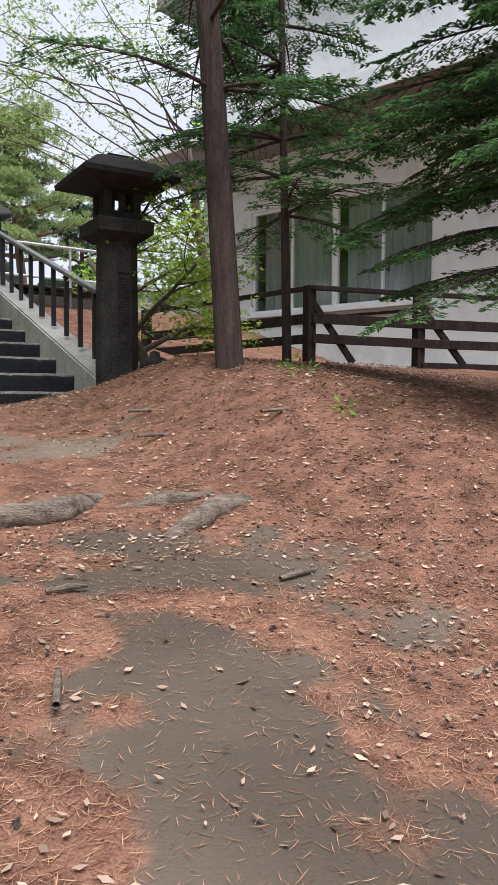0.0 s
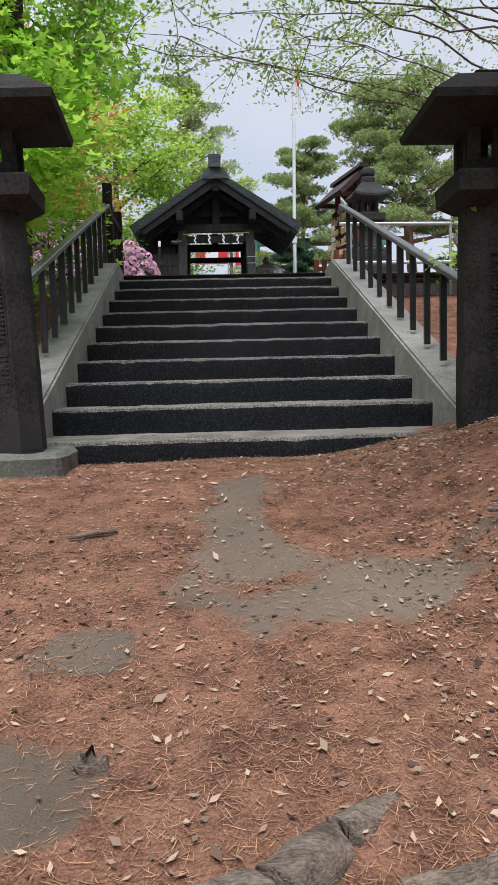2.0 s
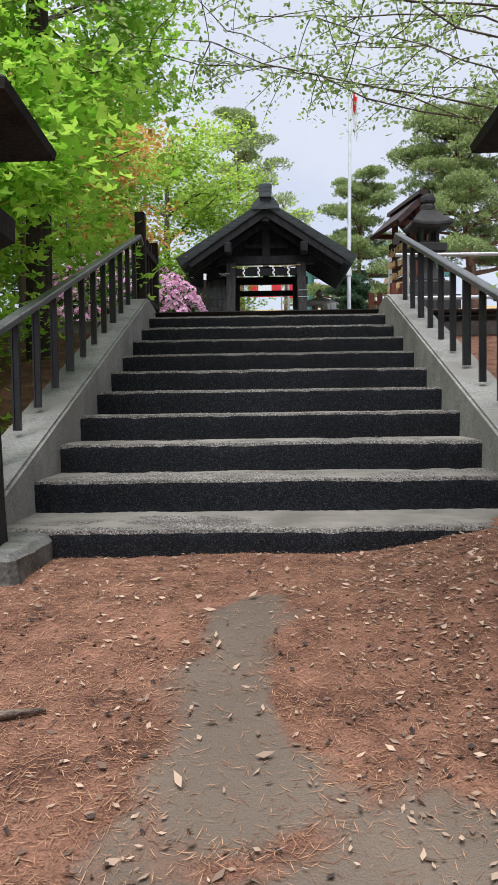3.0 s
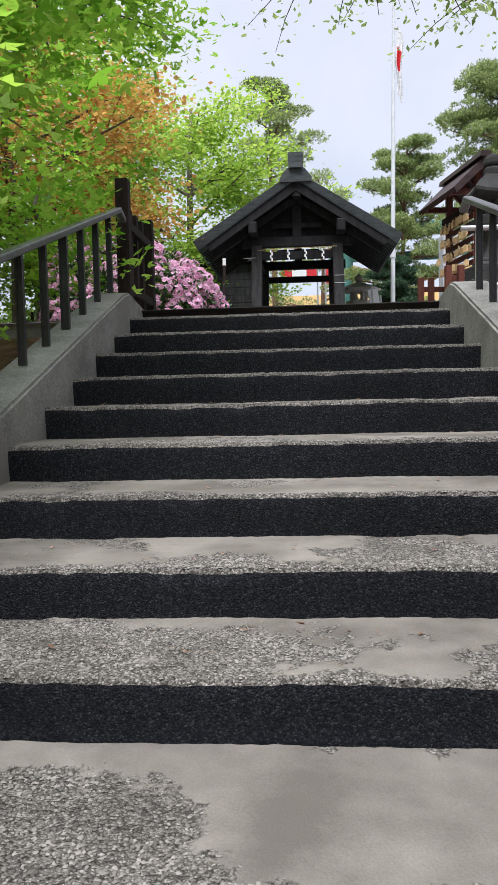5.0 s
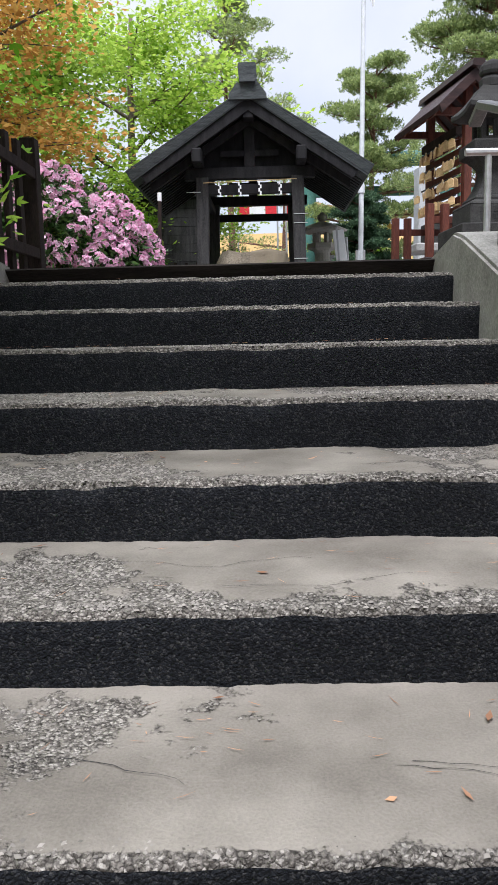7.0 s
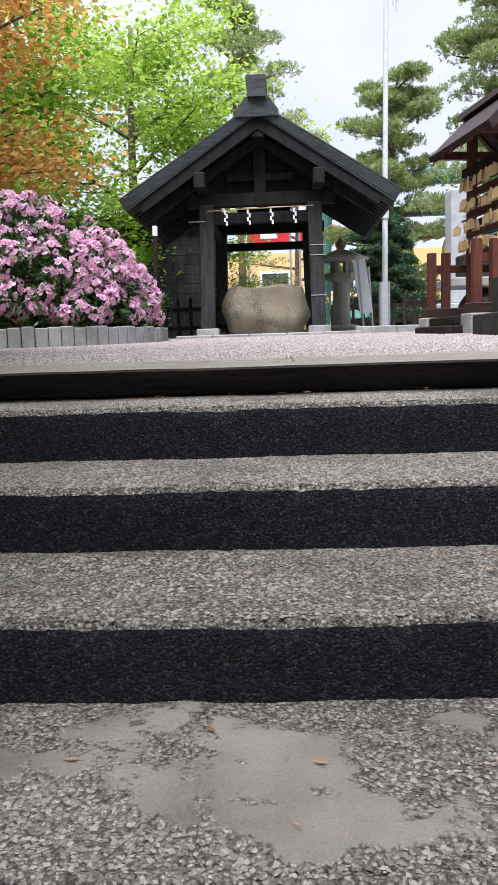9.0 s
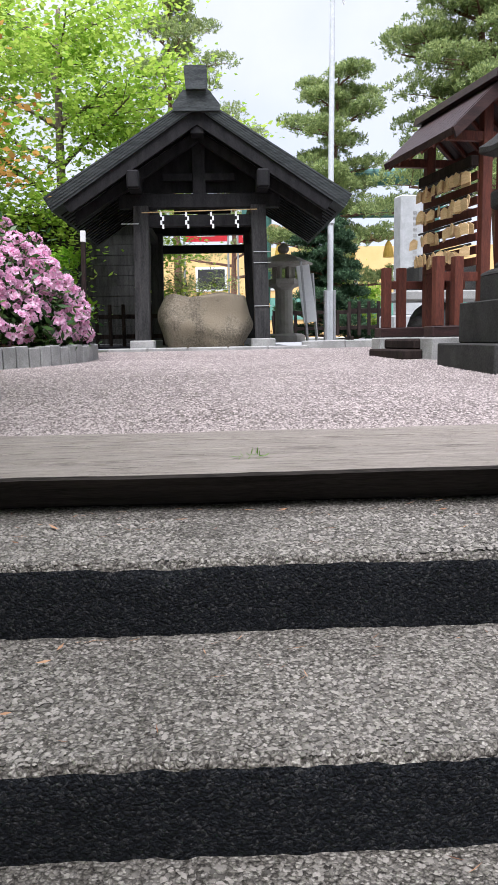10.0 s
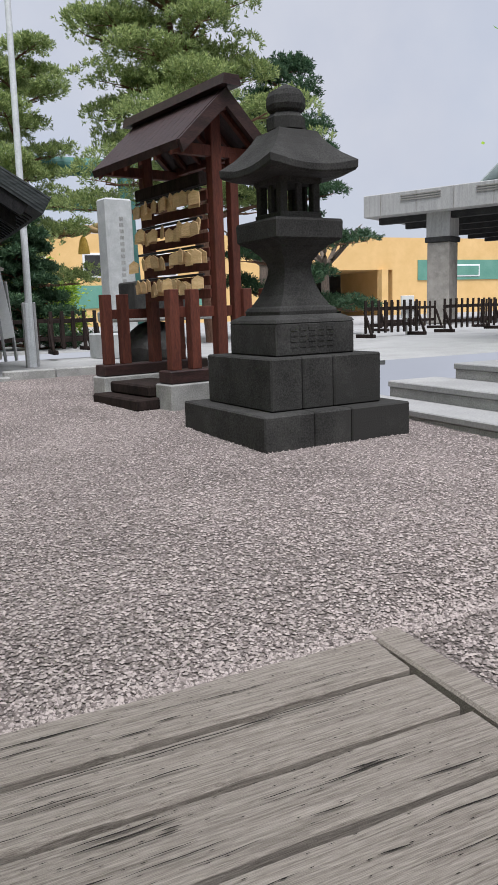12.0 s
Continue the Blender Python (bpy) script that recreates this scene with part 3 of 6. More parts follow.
for k, y in enumerate(NOSE):
    z1, z0 = 0.905 + 0.18 * (k + 1), 0.905 + 0.18 * k
    y1 = NOSE[k + 1] + 0.05 if k < 9 else 13.2
    x0, x1 = (SX0 - 0.0, SX1) if k else (SX0 - 0.06, SX1 + 0.16)
    bm = bmesh.new()
    nx = 200
    prof = [(y + 0.014, z0 - (0.3 if not k else 0.02)), (y + 0.008, z0 + 0.05), (y + 0.003, z0 + 0.1), (y, z1 - 0.04), (y + 0.001, z1 - 0.02), (y + 0.006, z1 - 0.007), (y + 0.018, z1)]
    ye = min(y1, y + 0.62)
    prof += [(y + 0.018 + (ye - y - 0.018) * (j / 20) ** 1.15, z1) for j in range(1, 21)]
    if k == 9:
        prof.append((y1, z1))
    wear = bm.verts.layers.float.new("worn")
    rows_ = []
    for i in range(nx + 1):
        x = x0 + (x1 - x0) * i / nx
        row = []
        w = 0.012 * noise.noise(Vector((x * 2.0, k * 7.3, 0))) + 0.007 * noise.noise(Vector((x * 14, k * 3.1, 1))) + 0.004 * noise.noise(Vector((x * 45, k * 2.1, 4)))
        chip = 0.02 * max(0, noise.noise(Vector((x * 5, k * 5.7, 2))) - 0.1) + 0.01 * max(0, noise.noise(Vector((x * 21, k * 1.7, 2))))
        for j, (py, pz) in enumerate(prof):
            e = chip if 4 <= j <= 6 else 0
            d = worn(x, py, k) if j > 5 else 0.8
            dip = -0.007 * min(1.0, max(0.0, (d - 0.44) * 12)) if j > 6 else 0
            grain = 0.003 * noise.noise(Vector((x * 30, py * 30, pz * 30)))
            v = bm.verts.new((x, py + (w + e if j < 9 else 0) + (grain if j < 6 else 0), pz + (w * 0.4 - e * 0.7 if 3 <= j <= 8 else 0) + dip + (0.005 * noise.noise(Vector((x * 3, py * 6, k))) + grain if j > 5 else 0)))
            v[wear] = d
            row.append(v)
        rows_.append(row)
    for a, b in zip(rows_, rows_[1:]):
        for j in range(len(prof) - 1):
            f = bm.faces.new((a[j], b[j], b[j + 1], a[j + 1]))
            # faces below the nosing take the much darker riser material
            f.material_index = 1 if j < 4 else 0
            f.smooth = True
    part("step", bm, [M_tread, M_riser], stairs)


def nosing(y):
    return 1.265 + (y - 7.603) * (0.18 / 0.5385)


for sx, name in ((-1, "stringer"), (1, "stringer")):
    xa, xb = (0.4, SX0) if sx < 0 else (SX1, 3.66)
    end = 12.55
    pts = [(6.75, 0.4), (6.98, nosing(6.98) + 0.14), (11.75, nosing(11.75) + 0.22), (11.95, nosing(11.95) + 0.2), (end, nosing(11.95) + 0.12), (end, 1.8), (7.6, 0.4)]
    bm = bmesh.new()
    va = [bm.verts.new((xa, y, z)) for y, z in pts]
    vb = [bm.verts.new((xb, y, z)) for y, z in pts]
    bm.faces.new(va)
    bm.faces.new(vb[::-1])
    for i in range(len(pts)):
        j = (i + 1) % len(pts)
        bm.faces.new((va[j], va[i], vb[i], vb[j]))
    bmesh.ops.recalc_face_normals(bm, faces=bm.faces[:])
    bmesh.ops.bevel(bm, geom=bm.edges[:], offset=0.018, segments=2, affect="EDGES")
    part(name, bm, M_conc, stairs, "weathered concrete side wall of the stairs")
# foot slabs under the pillars
for x0, x1, z1 in ((0.25, 0.98, 1.075), (3.05, 3.75, 1.085)):
    bm = box(x0, x1, 6.42, 7.05, 0.6, z1, 0.03)
    bmesh.ops.subdivide_edges(bm, edges=bm.edges[:], cuts=4, use_grid_fill=True)
    part("foot_slab", rough_up(bm, 0.02, 6, x0), M_slab, stairs, "rough stone slab at the foot of the stairs")

# timber deck on the top step
deck = thing("timber_sill", "weathered grey timbers laid across the stair top", "timber", (0, 0, 0), 0.0)
ys_ = (12.38, 12.63, 12.84, 13.045, 13.25)


def deck_z(y):
    return 2.818 + 0.024 * (y - 12.38)


rnd = random.Random(9)
for i, (a, b) in enumerate(zip(ys_, ys_[1:])):
    bm = box(0.6, 3.375 + 0.008 * (i % 2), a + 0.011, b - 0.011, -0.11, -0.002 * (i % 3), 0.009)
    # upright faces of the front timber get a shaded tone by colour
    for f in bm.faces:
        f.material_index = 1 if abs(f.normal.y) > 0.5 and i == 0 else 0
    bmesh.ops.subdivide_edges(bm, edges=[e for e in bm.edges if abs(e.verts[0].co.x - e.verts[1].co.x) > 1], cuts=60)
    for v in bm.verts:
        edge = 0.006 * noise.noise(Vector((v.co.x * 7, v.co.y * 4, i))) + 0.004 * noise.noise(Vector((v.co.x * 31, v.co.y * 9, i)))
        v.co.y += edge + (0.09 if i == 0 and v.co.z < -0.05 and v.co.y < 12.5 else 0)
        v.co.z += deck_z(v.co.y) + 0.004 * noise.noise(Vector((v.co.x * 3, v.co.y * 6, i * 3.0)))
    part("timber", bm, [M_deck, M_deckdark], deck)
# dark board under the timbers paints in the shade of their gaps
part("gap_shade_board", box(0.62, 3.3, 12.53, 13.2, 2.62, 2.7, 0.004), M_deckdark, deck)
bm = box(3.398, 3.5, 12.45, 13.28, -0.12, -0.002, 0.008)
for v in bm.verts:
    v.co.z += deck_z(v.co.y)
part("end_timber", rough_up(bm, 0.004, 4, 9), M_deck, deck)

# nail heads, knife-cut marks and drying cracks in the timbers
bm = bmesh.new()
for a, b in zip(ys_, ys_[1:]):
    for r in range(7):
        y = a + 0.016 + (b - a - 0.032) * (r + 0.5) / 7
        for c in range(60):
            x = 0.7 + c * 0.044 + (r % 2) * 0.022 + rnd.uniform(-0.008, 0.008)
            if rnd.random() < 0.5:
                w, t = rnd.uniform(0.005, 0.01), rnd.uniform(0.0007, 0.0014)
                bm.faces.new([bm.verts.new((x + u * w, y + v * t + 0.002 * math.sin(x * 9), deck_z(y) + 0.0035)) for u, v in ((-1, 0), (0, -1), (1, 0), (0, 1))])
    for c in range(30):
        x, y = rnd.uniform(0.8, 3.2), rnd.uniform(a + 0.02, b - 0.02)
        ln_, t = rnd.uniform(0.04, 0.3), rnd.uniform(0.0006, 0.0024)
        up_, dn_ = [], []
        for q in range(9):
            f = q / 8
            wv = y + 0.006 * noise.noise(Vector((x * 7 + f * ln_ * 9, y * 11, 0)))
            hw = t * math.sin(math.pi * f) + 0.0002
            up_.append(bm.verts.new((x + ln_ * (f - 0.5), wv + hw, deck_z(y) + 0.004)))
            dn_.append(bm.verts.new((x + ln_ * (f - 0.5), wv - hw, deck_z(y) + 0.004)))
        for q in range(8):
            bm.faces.new((dn_[q], dn_[q + 1], up_[q + 1], up_[q]))
tagged(part("wood_cracks", bm, M_deckdark, deck), kind="stuff")


# ---- railings ----
def railing(name, x, y0, y1, label):
    e = thing(name, label, "railing", (x, 0, 0))
    h = 0.86
    zt = lambda y: nosing(y) + h
    part("handrail", beam((0, y0, zt(y0)), (0, y1, zt(y1)), 0.075, 0.045, 0.008), M_railtop, e, "grey steel handrail")
    part("handrail_end", beam((0, y1, zt(y1) - 0.005), (0, y1 + 0.16, zt(y1) - 0.06), 0.07, 0.042, 0.008), M_railtop, e)
    n = int((y1 - y0 - 0.12) / 0.41)
    for i in range(n + 1):
        y = y0 + 0.08 + i * 0.41
        w = 0.038 if i % 4 else 0.05
        bm = box(-w / 2, w / 2, y - 0.008, y + 0.008, nosing(y) + 0.2, zt(y) - 0.02, 0.002)
        box(-w / 2 - 0.004, -w / 2 + 0.006, y - 0.016, y + 0.016, nosing(y) + 0.2, zt(y) - 0.02, 0, bm)
        box(w / 2 - 0.006, w / 2 + 0.004, y - 0.016, y + 0.016, nosing(y) + 0.2, zt(y) - 0.02, 0, bm)
        part("baluster", bm, M_steel, e)
    return e


railing("stair_railing", 3.5, 7.35, 11.95, "black steel railing with grey handrail on the stair wall")
railing("stair_railing", 0.53, 7.35, 12.3, "black steel railing with grey handrail on the stair wall")
# glazed-looking pipe railing of the upper yard
pr = thing("pipe_railing", "grey steel pipe railing at the edge of the upper yard", "railing")
for z in (3.5, 2.98):
    part("pipe", rod((3.6, 12.7, z), (9.5, 12.9, z), 0.024, n=10), M_alu, pr)
for i in range(5):
    part("post", rod((3.75 + i * 1.4, 12.71 + i * 0.045, 2.4), (3.75 + i * 1.4, 12.71 + i * 0.045, 3.5), 0.022, n=10), M_alu, pr)
solo("retaining_wall", box(3.67, 9.5, 12.75, 12.95, 1.2, 2.7, 0.01), M_conc, "grey concrete retaining wall of the upper yard", "wall", kind="structure")
# added box that keeps sky brightness from showing under the gravel sheet
solo("yard_backing", box(-8, 9.5, 13.2, 13.34, 1.0, 2.815), M_conc, "added backing that closes the open edge under the upper yard", "wall", kind="structure")

# dark wooden fence at the stair head
fe = thing("wooden_fence", "dark brown wooden fence at the stair head", "fence", (0.5, 12.62, 2.75))
part("post", box(-0.06, 0.06, -0.06, 0.06, -0.1, 1.3, 0.006), M_dwood, fe)
part("post", box(-0.06, 0.06, 1.0, 1.12, -0.1, 1.16, 0.006), M_dwood, fe)
for i in range(3):
    part("slat", box(-0.02, 0.02, 0.2 + i * 0.25, 0.29 + i * 0.25, 0.08, 1.08, 0.004), M_dwood, fe)
for z in (0.25, 0.85):
    part("rail", box(0.021, 0.055, 0.06, 1.0, z, z + 0.08, 0.004), M_dwood, fe)
part("curb", box(-0.12, 0.14, 0.07, 1.3, -0.35, 0.06, 0.01), M_conc, fe)


# ---- the two pillar lanterns at the foot ----
def pillar_lantern(x, y, z, rz):
    e = thing("stone_lantern", "dark weathered stone pillar lantern with a broad roof", "lantern", (x, y, z), rz, "lanterns at the stair foot")
    w = 0.165
    bm = rings([(w + 0.006, -0.15), (w + 0.004, 0.4), (w, 0.9), (w - 0.006, 1.27)], 8, 22.5)
    bmesh.ops.subdivide_edges(bm, edges=bm.edges[:], cuts=3, use_grid_fill=True)
    part("shaft", rough_up(bm, 0.007, 6, x), M_dstone, e)
    bm = bmesh.new()
    rnd = random.Random(3)
    for i in range(26):
        for s in range(4):
            if rnd.random() < 0.7:
                cx, cz = -0.033 + s * 0.022, 0.33 + i * 0.024
                box(cx - 0.009, cx + 0.009, -w - 0.009, -w + 0.003, cz, cz + rnd.uniform(0.01, 0.018), 0.003, bm)
    tagged(part("inscription", bm, M_dstone, e), kind="stuff")
    bm = bmesh.new()
    box(-0.052, -0.047, -w - 0.01, -w, 0.3, 0.98, 0, bm)
    box(0.047, 0.052, -w - 0.01, -w, 0.3, 0.98, 0, bm)
    box(-0.05, 0.05, -w - 0.01, -w, 0.98, 0.986, 0, bm)
    part("panel_rim", bm, M_dstone, e)
    part("platform", rings([(0.16, 1.25), (0.24, 1.31), (0.247, 1.41), (0.24, 1.42), (0.17, 1.43)]), M_dstone, e)
    for sx in (-1, 1):
        for sy in (-1, 1):
            part("corner_post", box(sx * 0.13 - 0.03, sx * 0.13 + 0.03, sy * 0.13 - 0.03, sy * 0.13 + 0.03, 1.42, 1.69, 0.005), M_dstone, e)
    for s in (-1, 1):
        part("wall_panel", box(-0.1, 0.1, s * 0.13 - 0.015, s * 0.13 + 0.015, 1.42, 1.5), M_dstone, e)
        part("wall_panel", box(s * 0.13 - 0.015, s * 0.13 + 0.015, -0.1, 0.1, 1.42, 1.5), M_dstone, e)
        part("mullion", box(s * 0.13 - 0.015, s * 0.13 + 0.015, -0.03, 0.03, 1.5, 1.69, 0.003), M_dstone, e)
        part("mullion", box(-0.03, 0.03, s * 0.13 - 0.015, s * 0.13 + 0.015, 1.5, 1.69, 0.003), M_dstone, e)
    part("roof", rough_up(rings([(0.16, 1.66), (0.41, 1.735), (0.42, 1.775), (0.26, 1.9), (0.13, 1.955)]), 0.006, 5, y), M_dstone, e)
    part("cap", rings([(0.11, 1.95), (0.115, 1.975), (0.06, 1.985)]), M_dstone, e)
    return e


pillar_lantern(3.4, 6.67, 1.12, -2)
pillar_lantern(0.67, 6.67, 1.12, 3).matrix_basis = pose(0.67, 6.67, 1.12, 0, -2.0, 3)

# small dark pot by the bank
bm = rings([(0.08, 0), (0.12, 0.025), (0.14, 0.09), (0.13, 0.15), (0.09, 0.18), (0.05, 0.19), (0.045, 0.23), (0.0, 0.25)], 14, 0)
smooth(solo("stone_pot", rough_up(bm, 0.012, 7), M_dstone, "squat dark stone jar on the needle bank", "jar", (3.68, 6.5, ground_z(3.68, 6.5) - 0.02)))

# ---- white building by the bank ----
bl = thing("white_building", "white plastered building with wide brown soffit and curtained windows", "building", (11.54, 0.89, 1.3), 15, kind="structure")
W0, W1 = 8.1, 11.85
for y0, y1, z0, z1 in ((-6, 13.1, -1.0, 1.28), (-6, 13.1, 3.15, 4.1), (-6, W0, 1.28, 3.15), (W1, 13.1, 1.28, 3.15)):
    part("wall", box(0, 0.22, y0, y1, z0, z1), M_white, bl)
part("wall", box(0.22, 9, 12.88, 13.1, -1, 4.1), M_white, bl)
part("wall", box(0.22, 9, -6, -5.78, -1, 4.1), M_white, bl)
part("wall", box(8.8, 9, -5.78, 12.88, -1, 4.1), M_white, bl)
part("soffit", box(-1.35, 9.3, -7, 14.2, 4.06, 4.12), M_soffit, bl, "brown boarded soffit")
part("fascia", box(-1.38, -1.34, -7, 14.2, 4.06, 4.34), M_white, bl, "white fascia board")
part("fascia", box(-1.34, 9.3, 14.2, 14.24, 4.06, 4.34), M_white, bl, "white fascia board")
part("deck", box(-1.34, 9.3, -7, 14.2, 4.121, 4.32), M_conc, bl)
part("upper_wall", box(0, 0.22, -6, 13.1, 4.33, 7.2), M_white, bl)
part("upper_wall", box(0.22, 9, 12.88, 13.1, 4.33, 7.2), M_white, bl)
part("roof", box(-0.6, 9.3, -6.6, 13.8, 7.2, 7.45), M_soffit, bl)
part("pipe", rod((-0.05, 12.7, -0.6), (-0.05, 12.7, 4.06), 0.05, n=12), M_white, bl)
n_w = 2
for i in range(n_w):
    a, b = W0 + (W1 - W0) * i / n_w, W0 + (W1 - W0) * (i + 1) / n_w
    w_ = part("window", box(0.05, 0.12, a, a + 0.06, 1.28, 3.15, 0.004), M_white, bl, "white framed window")
    part("frame", box(0.05, 0.12, b - 0.06, b, 1.28, 3.15, 0.004), M_white, w_)
    part("frame", box(0.05, 0.12, a + 0.06, b - 0.06, 1.28, 1.34, 0.004), M_white, w_)
    part("frame", box(0.05, 0.12, a + 0.06, b - 0.06, 3.09, 3.15, 0.004), M_white, w_)
    part("frame", box(0.055, 0.1, (a + b) / 2 - 0.025, (a + b) / 2 + 0.025, 1.34, 3.09, 0.004), M_white, w_)
    g_ = part("pane", box(0.075, 0.081, a + 0.06, b - 0.06, 1.34, 3.09), M_glass, w_)
    g_.visible_shadow = False
    bm = bmesh.new()
    pts = [(0.3 + 0.04 * math.sin(j * 1.3), a + 0.07 + (b - a - 0.14) * j / 40) for j in range(41)]
    for (xa, ya), (xb, yb) in zip(pts, pts[1:]):
        bm.faces.new([bm.verts.new(c) for c in ((xa, ya, 1.1), (xb, yb, 1.1), (xb, yb, 3.2), (xa, ya, 3.2))])
    part("curtain", bm, M_curtain, w_, "pale grey curtain")
part("sill", box(-0.1, 0.04, W0 - 0.05, W1 + 0.05, 1.2, 1.275, 0.006), M_white, bl)
part("ledge", box(-0.06, -0.004, W0 - 0.03, W1 + 0.03, 1.1, 1.14, 0.004), M_dwood, bl)
# added dark sheet: the unlit room behind the windows, put into colour
part("room_shade", box(2.0, 2.1, -5.7, 12.8, -0.9, 4.0), M_dark, bl)

# dark timber fence before the building
fd = thing("timber_fence", "dark stained timber fence with slanting braces on the bank", "fence")
F = [(5.2, 9.9), (5.86, 7.13), (7.05, 6.65), (8.4, 6.1)]
for i, (x, y) in enumerate(F):
    z = ground_z(x, min(y, 7.1))
    part("post", box(x - 0.055, x + 0.055, y - 0.055, y + 0.055, z - 0.2, z + 0.86, 0.006), M_dwood, fd)
    if i:
        px, py = F[i - 1]
        pz = ground_z(px, min(py, 7.1))
        for h, w, t in ((0.83, 0.07, 0.05), (0.5, 0.04, 0.11), (0.28, 0.04, 0.1)) + (((0.02, 0.05, 0.1),) if i == 3 else ()):
            part("rail", beam((px, py - 0.06, pz + h), (x, y - 0.06, z + h), w, t), M_dwood, fd)
    if i in (1, 2):
        qx, qy = F[i + 1]
        part("brace", beam((x, y - 0.03, z + 0.7), (x + (qx - x) * 0.38, y + (qy - y) * 0.38 - 0.03, z + 0.02), 0.05, 0.07), M_dwood, fd)

# ---- water pavilion ----
PV = (2.04, 20.6, 3.04)
pav = thing("water_pavilion", "black timber water pavilion with a steep gabled roof", "pavilion", PV)
part("platform", box(-1.25, 1.4, 0.0, 3.95, -0.12, 0.02, 0.02), M_grey, pav, "grey stone platform")
for i in range(5):
    part("edging_stone", box(-1.3 + i * 0.55, -0.76 + i * 0.55, -0.06, 0.12, -0.12, 0.045, 0.012), M_grey, pav)
for sx in (-1, 1):
    for y in (0.5, 3.3):
        bm = box(-0.105, 0.105, -0.105, 0.105, 0.14, 2.0, 0.008)
        bm.transform(Matrix.Translation((sx * 0.86, y, 0)) @ Matrix.Shear("XY", 4, (-sx * 0.022, 0)))
        part("post", bm, M_blackv, pav)
        part("post_base", box(sx * 0.86 - 0.17, sx * 0.86 + 0.17, y - 0.17, y + 0.17, 0.02, 0.15, 0.012), M_grey, pav, "grey stone block")
for y in (0.5, 3.3):
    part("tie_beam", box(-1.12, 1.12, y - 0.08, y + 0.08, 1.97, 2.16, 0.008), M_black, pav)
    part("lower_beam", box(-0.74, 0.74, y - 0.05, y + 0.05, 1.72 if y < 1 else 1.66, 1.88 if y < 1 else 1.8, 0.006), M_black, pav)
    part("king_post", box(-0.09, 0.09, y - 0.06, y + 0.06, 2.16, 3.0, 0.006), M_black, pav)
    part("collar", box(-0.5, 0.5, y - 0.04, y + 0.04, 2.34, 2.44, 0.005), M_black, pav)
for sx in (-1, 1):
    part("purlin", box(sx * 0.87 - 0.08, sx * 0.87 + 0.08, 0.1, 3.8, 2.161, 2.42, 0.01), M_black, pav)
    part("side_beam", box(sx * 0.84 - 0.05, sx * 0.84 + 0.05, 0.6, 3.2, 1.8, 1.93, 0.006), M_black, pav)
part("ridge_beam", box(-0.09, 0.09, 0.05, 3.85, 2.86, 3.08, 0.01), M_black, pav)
S = (3.3 - 2.02) / 2.05
for sx in (-1, 1):
    top = lambda x: 3.33 - abs(x) * S
    E_ = 2.06
    bm = prism([(0, top(0)), (sx * E_, top(E_)), (sx * (E_ - 0.1), top(E_) - 0.17), (0, top(0) - 0.16)], 0, 3.9)
    part("roof_slope", bm, M_shingle, pav)
    for i in range(5):
        o = 0.03 * i
        part("roof_layer", prism([(0, top(0) + 0.003 - o), (sx * (E_ - o * 0.6), top(E_ - o * 0.6) + 0.003 - o), (sx * (E_ - o * 0.6 - 0.012), top(E_) - 0.022 - o + 0.007), (0, top(0) - 0.022 - o)], -0.035 + 0.006 * i, 0.02), M_shingle, pav)
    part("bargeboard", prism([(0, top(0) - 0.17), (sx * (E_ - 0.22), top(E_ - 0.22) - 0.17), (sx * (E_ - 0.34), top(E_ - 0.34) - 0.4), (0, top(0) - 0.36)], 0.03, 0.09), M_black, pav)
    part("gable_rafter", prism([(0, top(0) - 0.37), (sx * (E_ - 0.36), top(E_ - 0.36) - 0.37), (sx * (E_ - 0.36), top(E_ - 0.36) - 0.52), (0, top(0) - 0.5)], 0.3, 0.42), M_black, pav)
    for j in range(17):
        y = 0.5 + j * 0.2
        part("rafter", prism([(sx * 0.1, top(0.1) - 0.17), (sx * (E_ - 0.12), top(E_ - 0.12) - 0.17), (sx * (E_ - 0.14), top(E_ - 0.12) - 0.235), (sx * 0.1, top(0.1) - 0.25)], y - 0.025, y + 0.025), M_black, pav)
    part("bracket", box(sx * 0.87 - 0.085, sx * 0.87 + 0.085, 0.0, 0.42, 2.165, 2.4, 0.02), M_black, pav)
part("ridge_cap", prism([(-0.31, 3.12), (0.31, 3.12), (0.31, 3.2), (0.17, 3.38), (-0.17, 3.38), (-0.31, 3.2)], -0.05, 3.95), M_shingle, pav)
part("ridge_box", prism([(-0.13, 3.37), (0.13, 3.37), (0.15, 3.63), (0.13, 3.66), (-0.13, 3.66), (-0.15, 3.63)], -0.12, 4.02), M_shingle, pav)
part("gable_board", prism([(-1.0, 2.2), (1.0, 2.2), (0, 2.95)], 0.6, 0.63), M_black, pav)
part("rope", rod((-0.8, 0.36, 1.9), (0.8, 0.36, 1.93), 0.007, n=6), M_rope, pav)
for i in range(4):
    x = -0.52 + i * 0.345
    bm = bmesh.new()
    for j in range(4):
        o = 0.022 * (1 if j % 2 else -1)
        box(x + o * 0.6 - 0.014, x + o * 0.6 + 0.014, 0.345 - 0.004 * j, 0.349 - 0.004 * j, 1.84 - j * 0.055, 1.9 - j * 0.055, 0, bm)
    part("paper_streamer", bm, M_paper, pav, "folded white paper streamer")
for sx, x in ((-1, -0.97), (1, 0.86)):
    for z in (0.6, 1.2, 1.35) if sx > 0 else (1.75,):
        part("wire", box(x - 0.12, x + 0.12, 0.385, 0.392, z, z + 0.012), M_alu, pav)

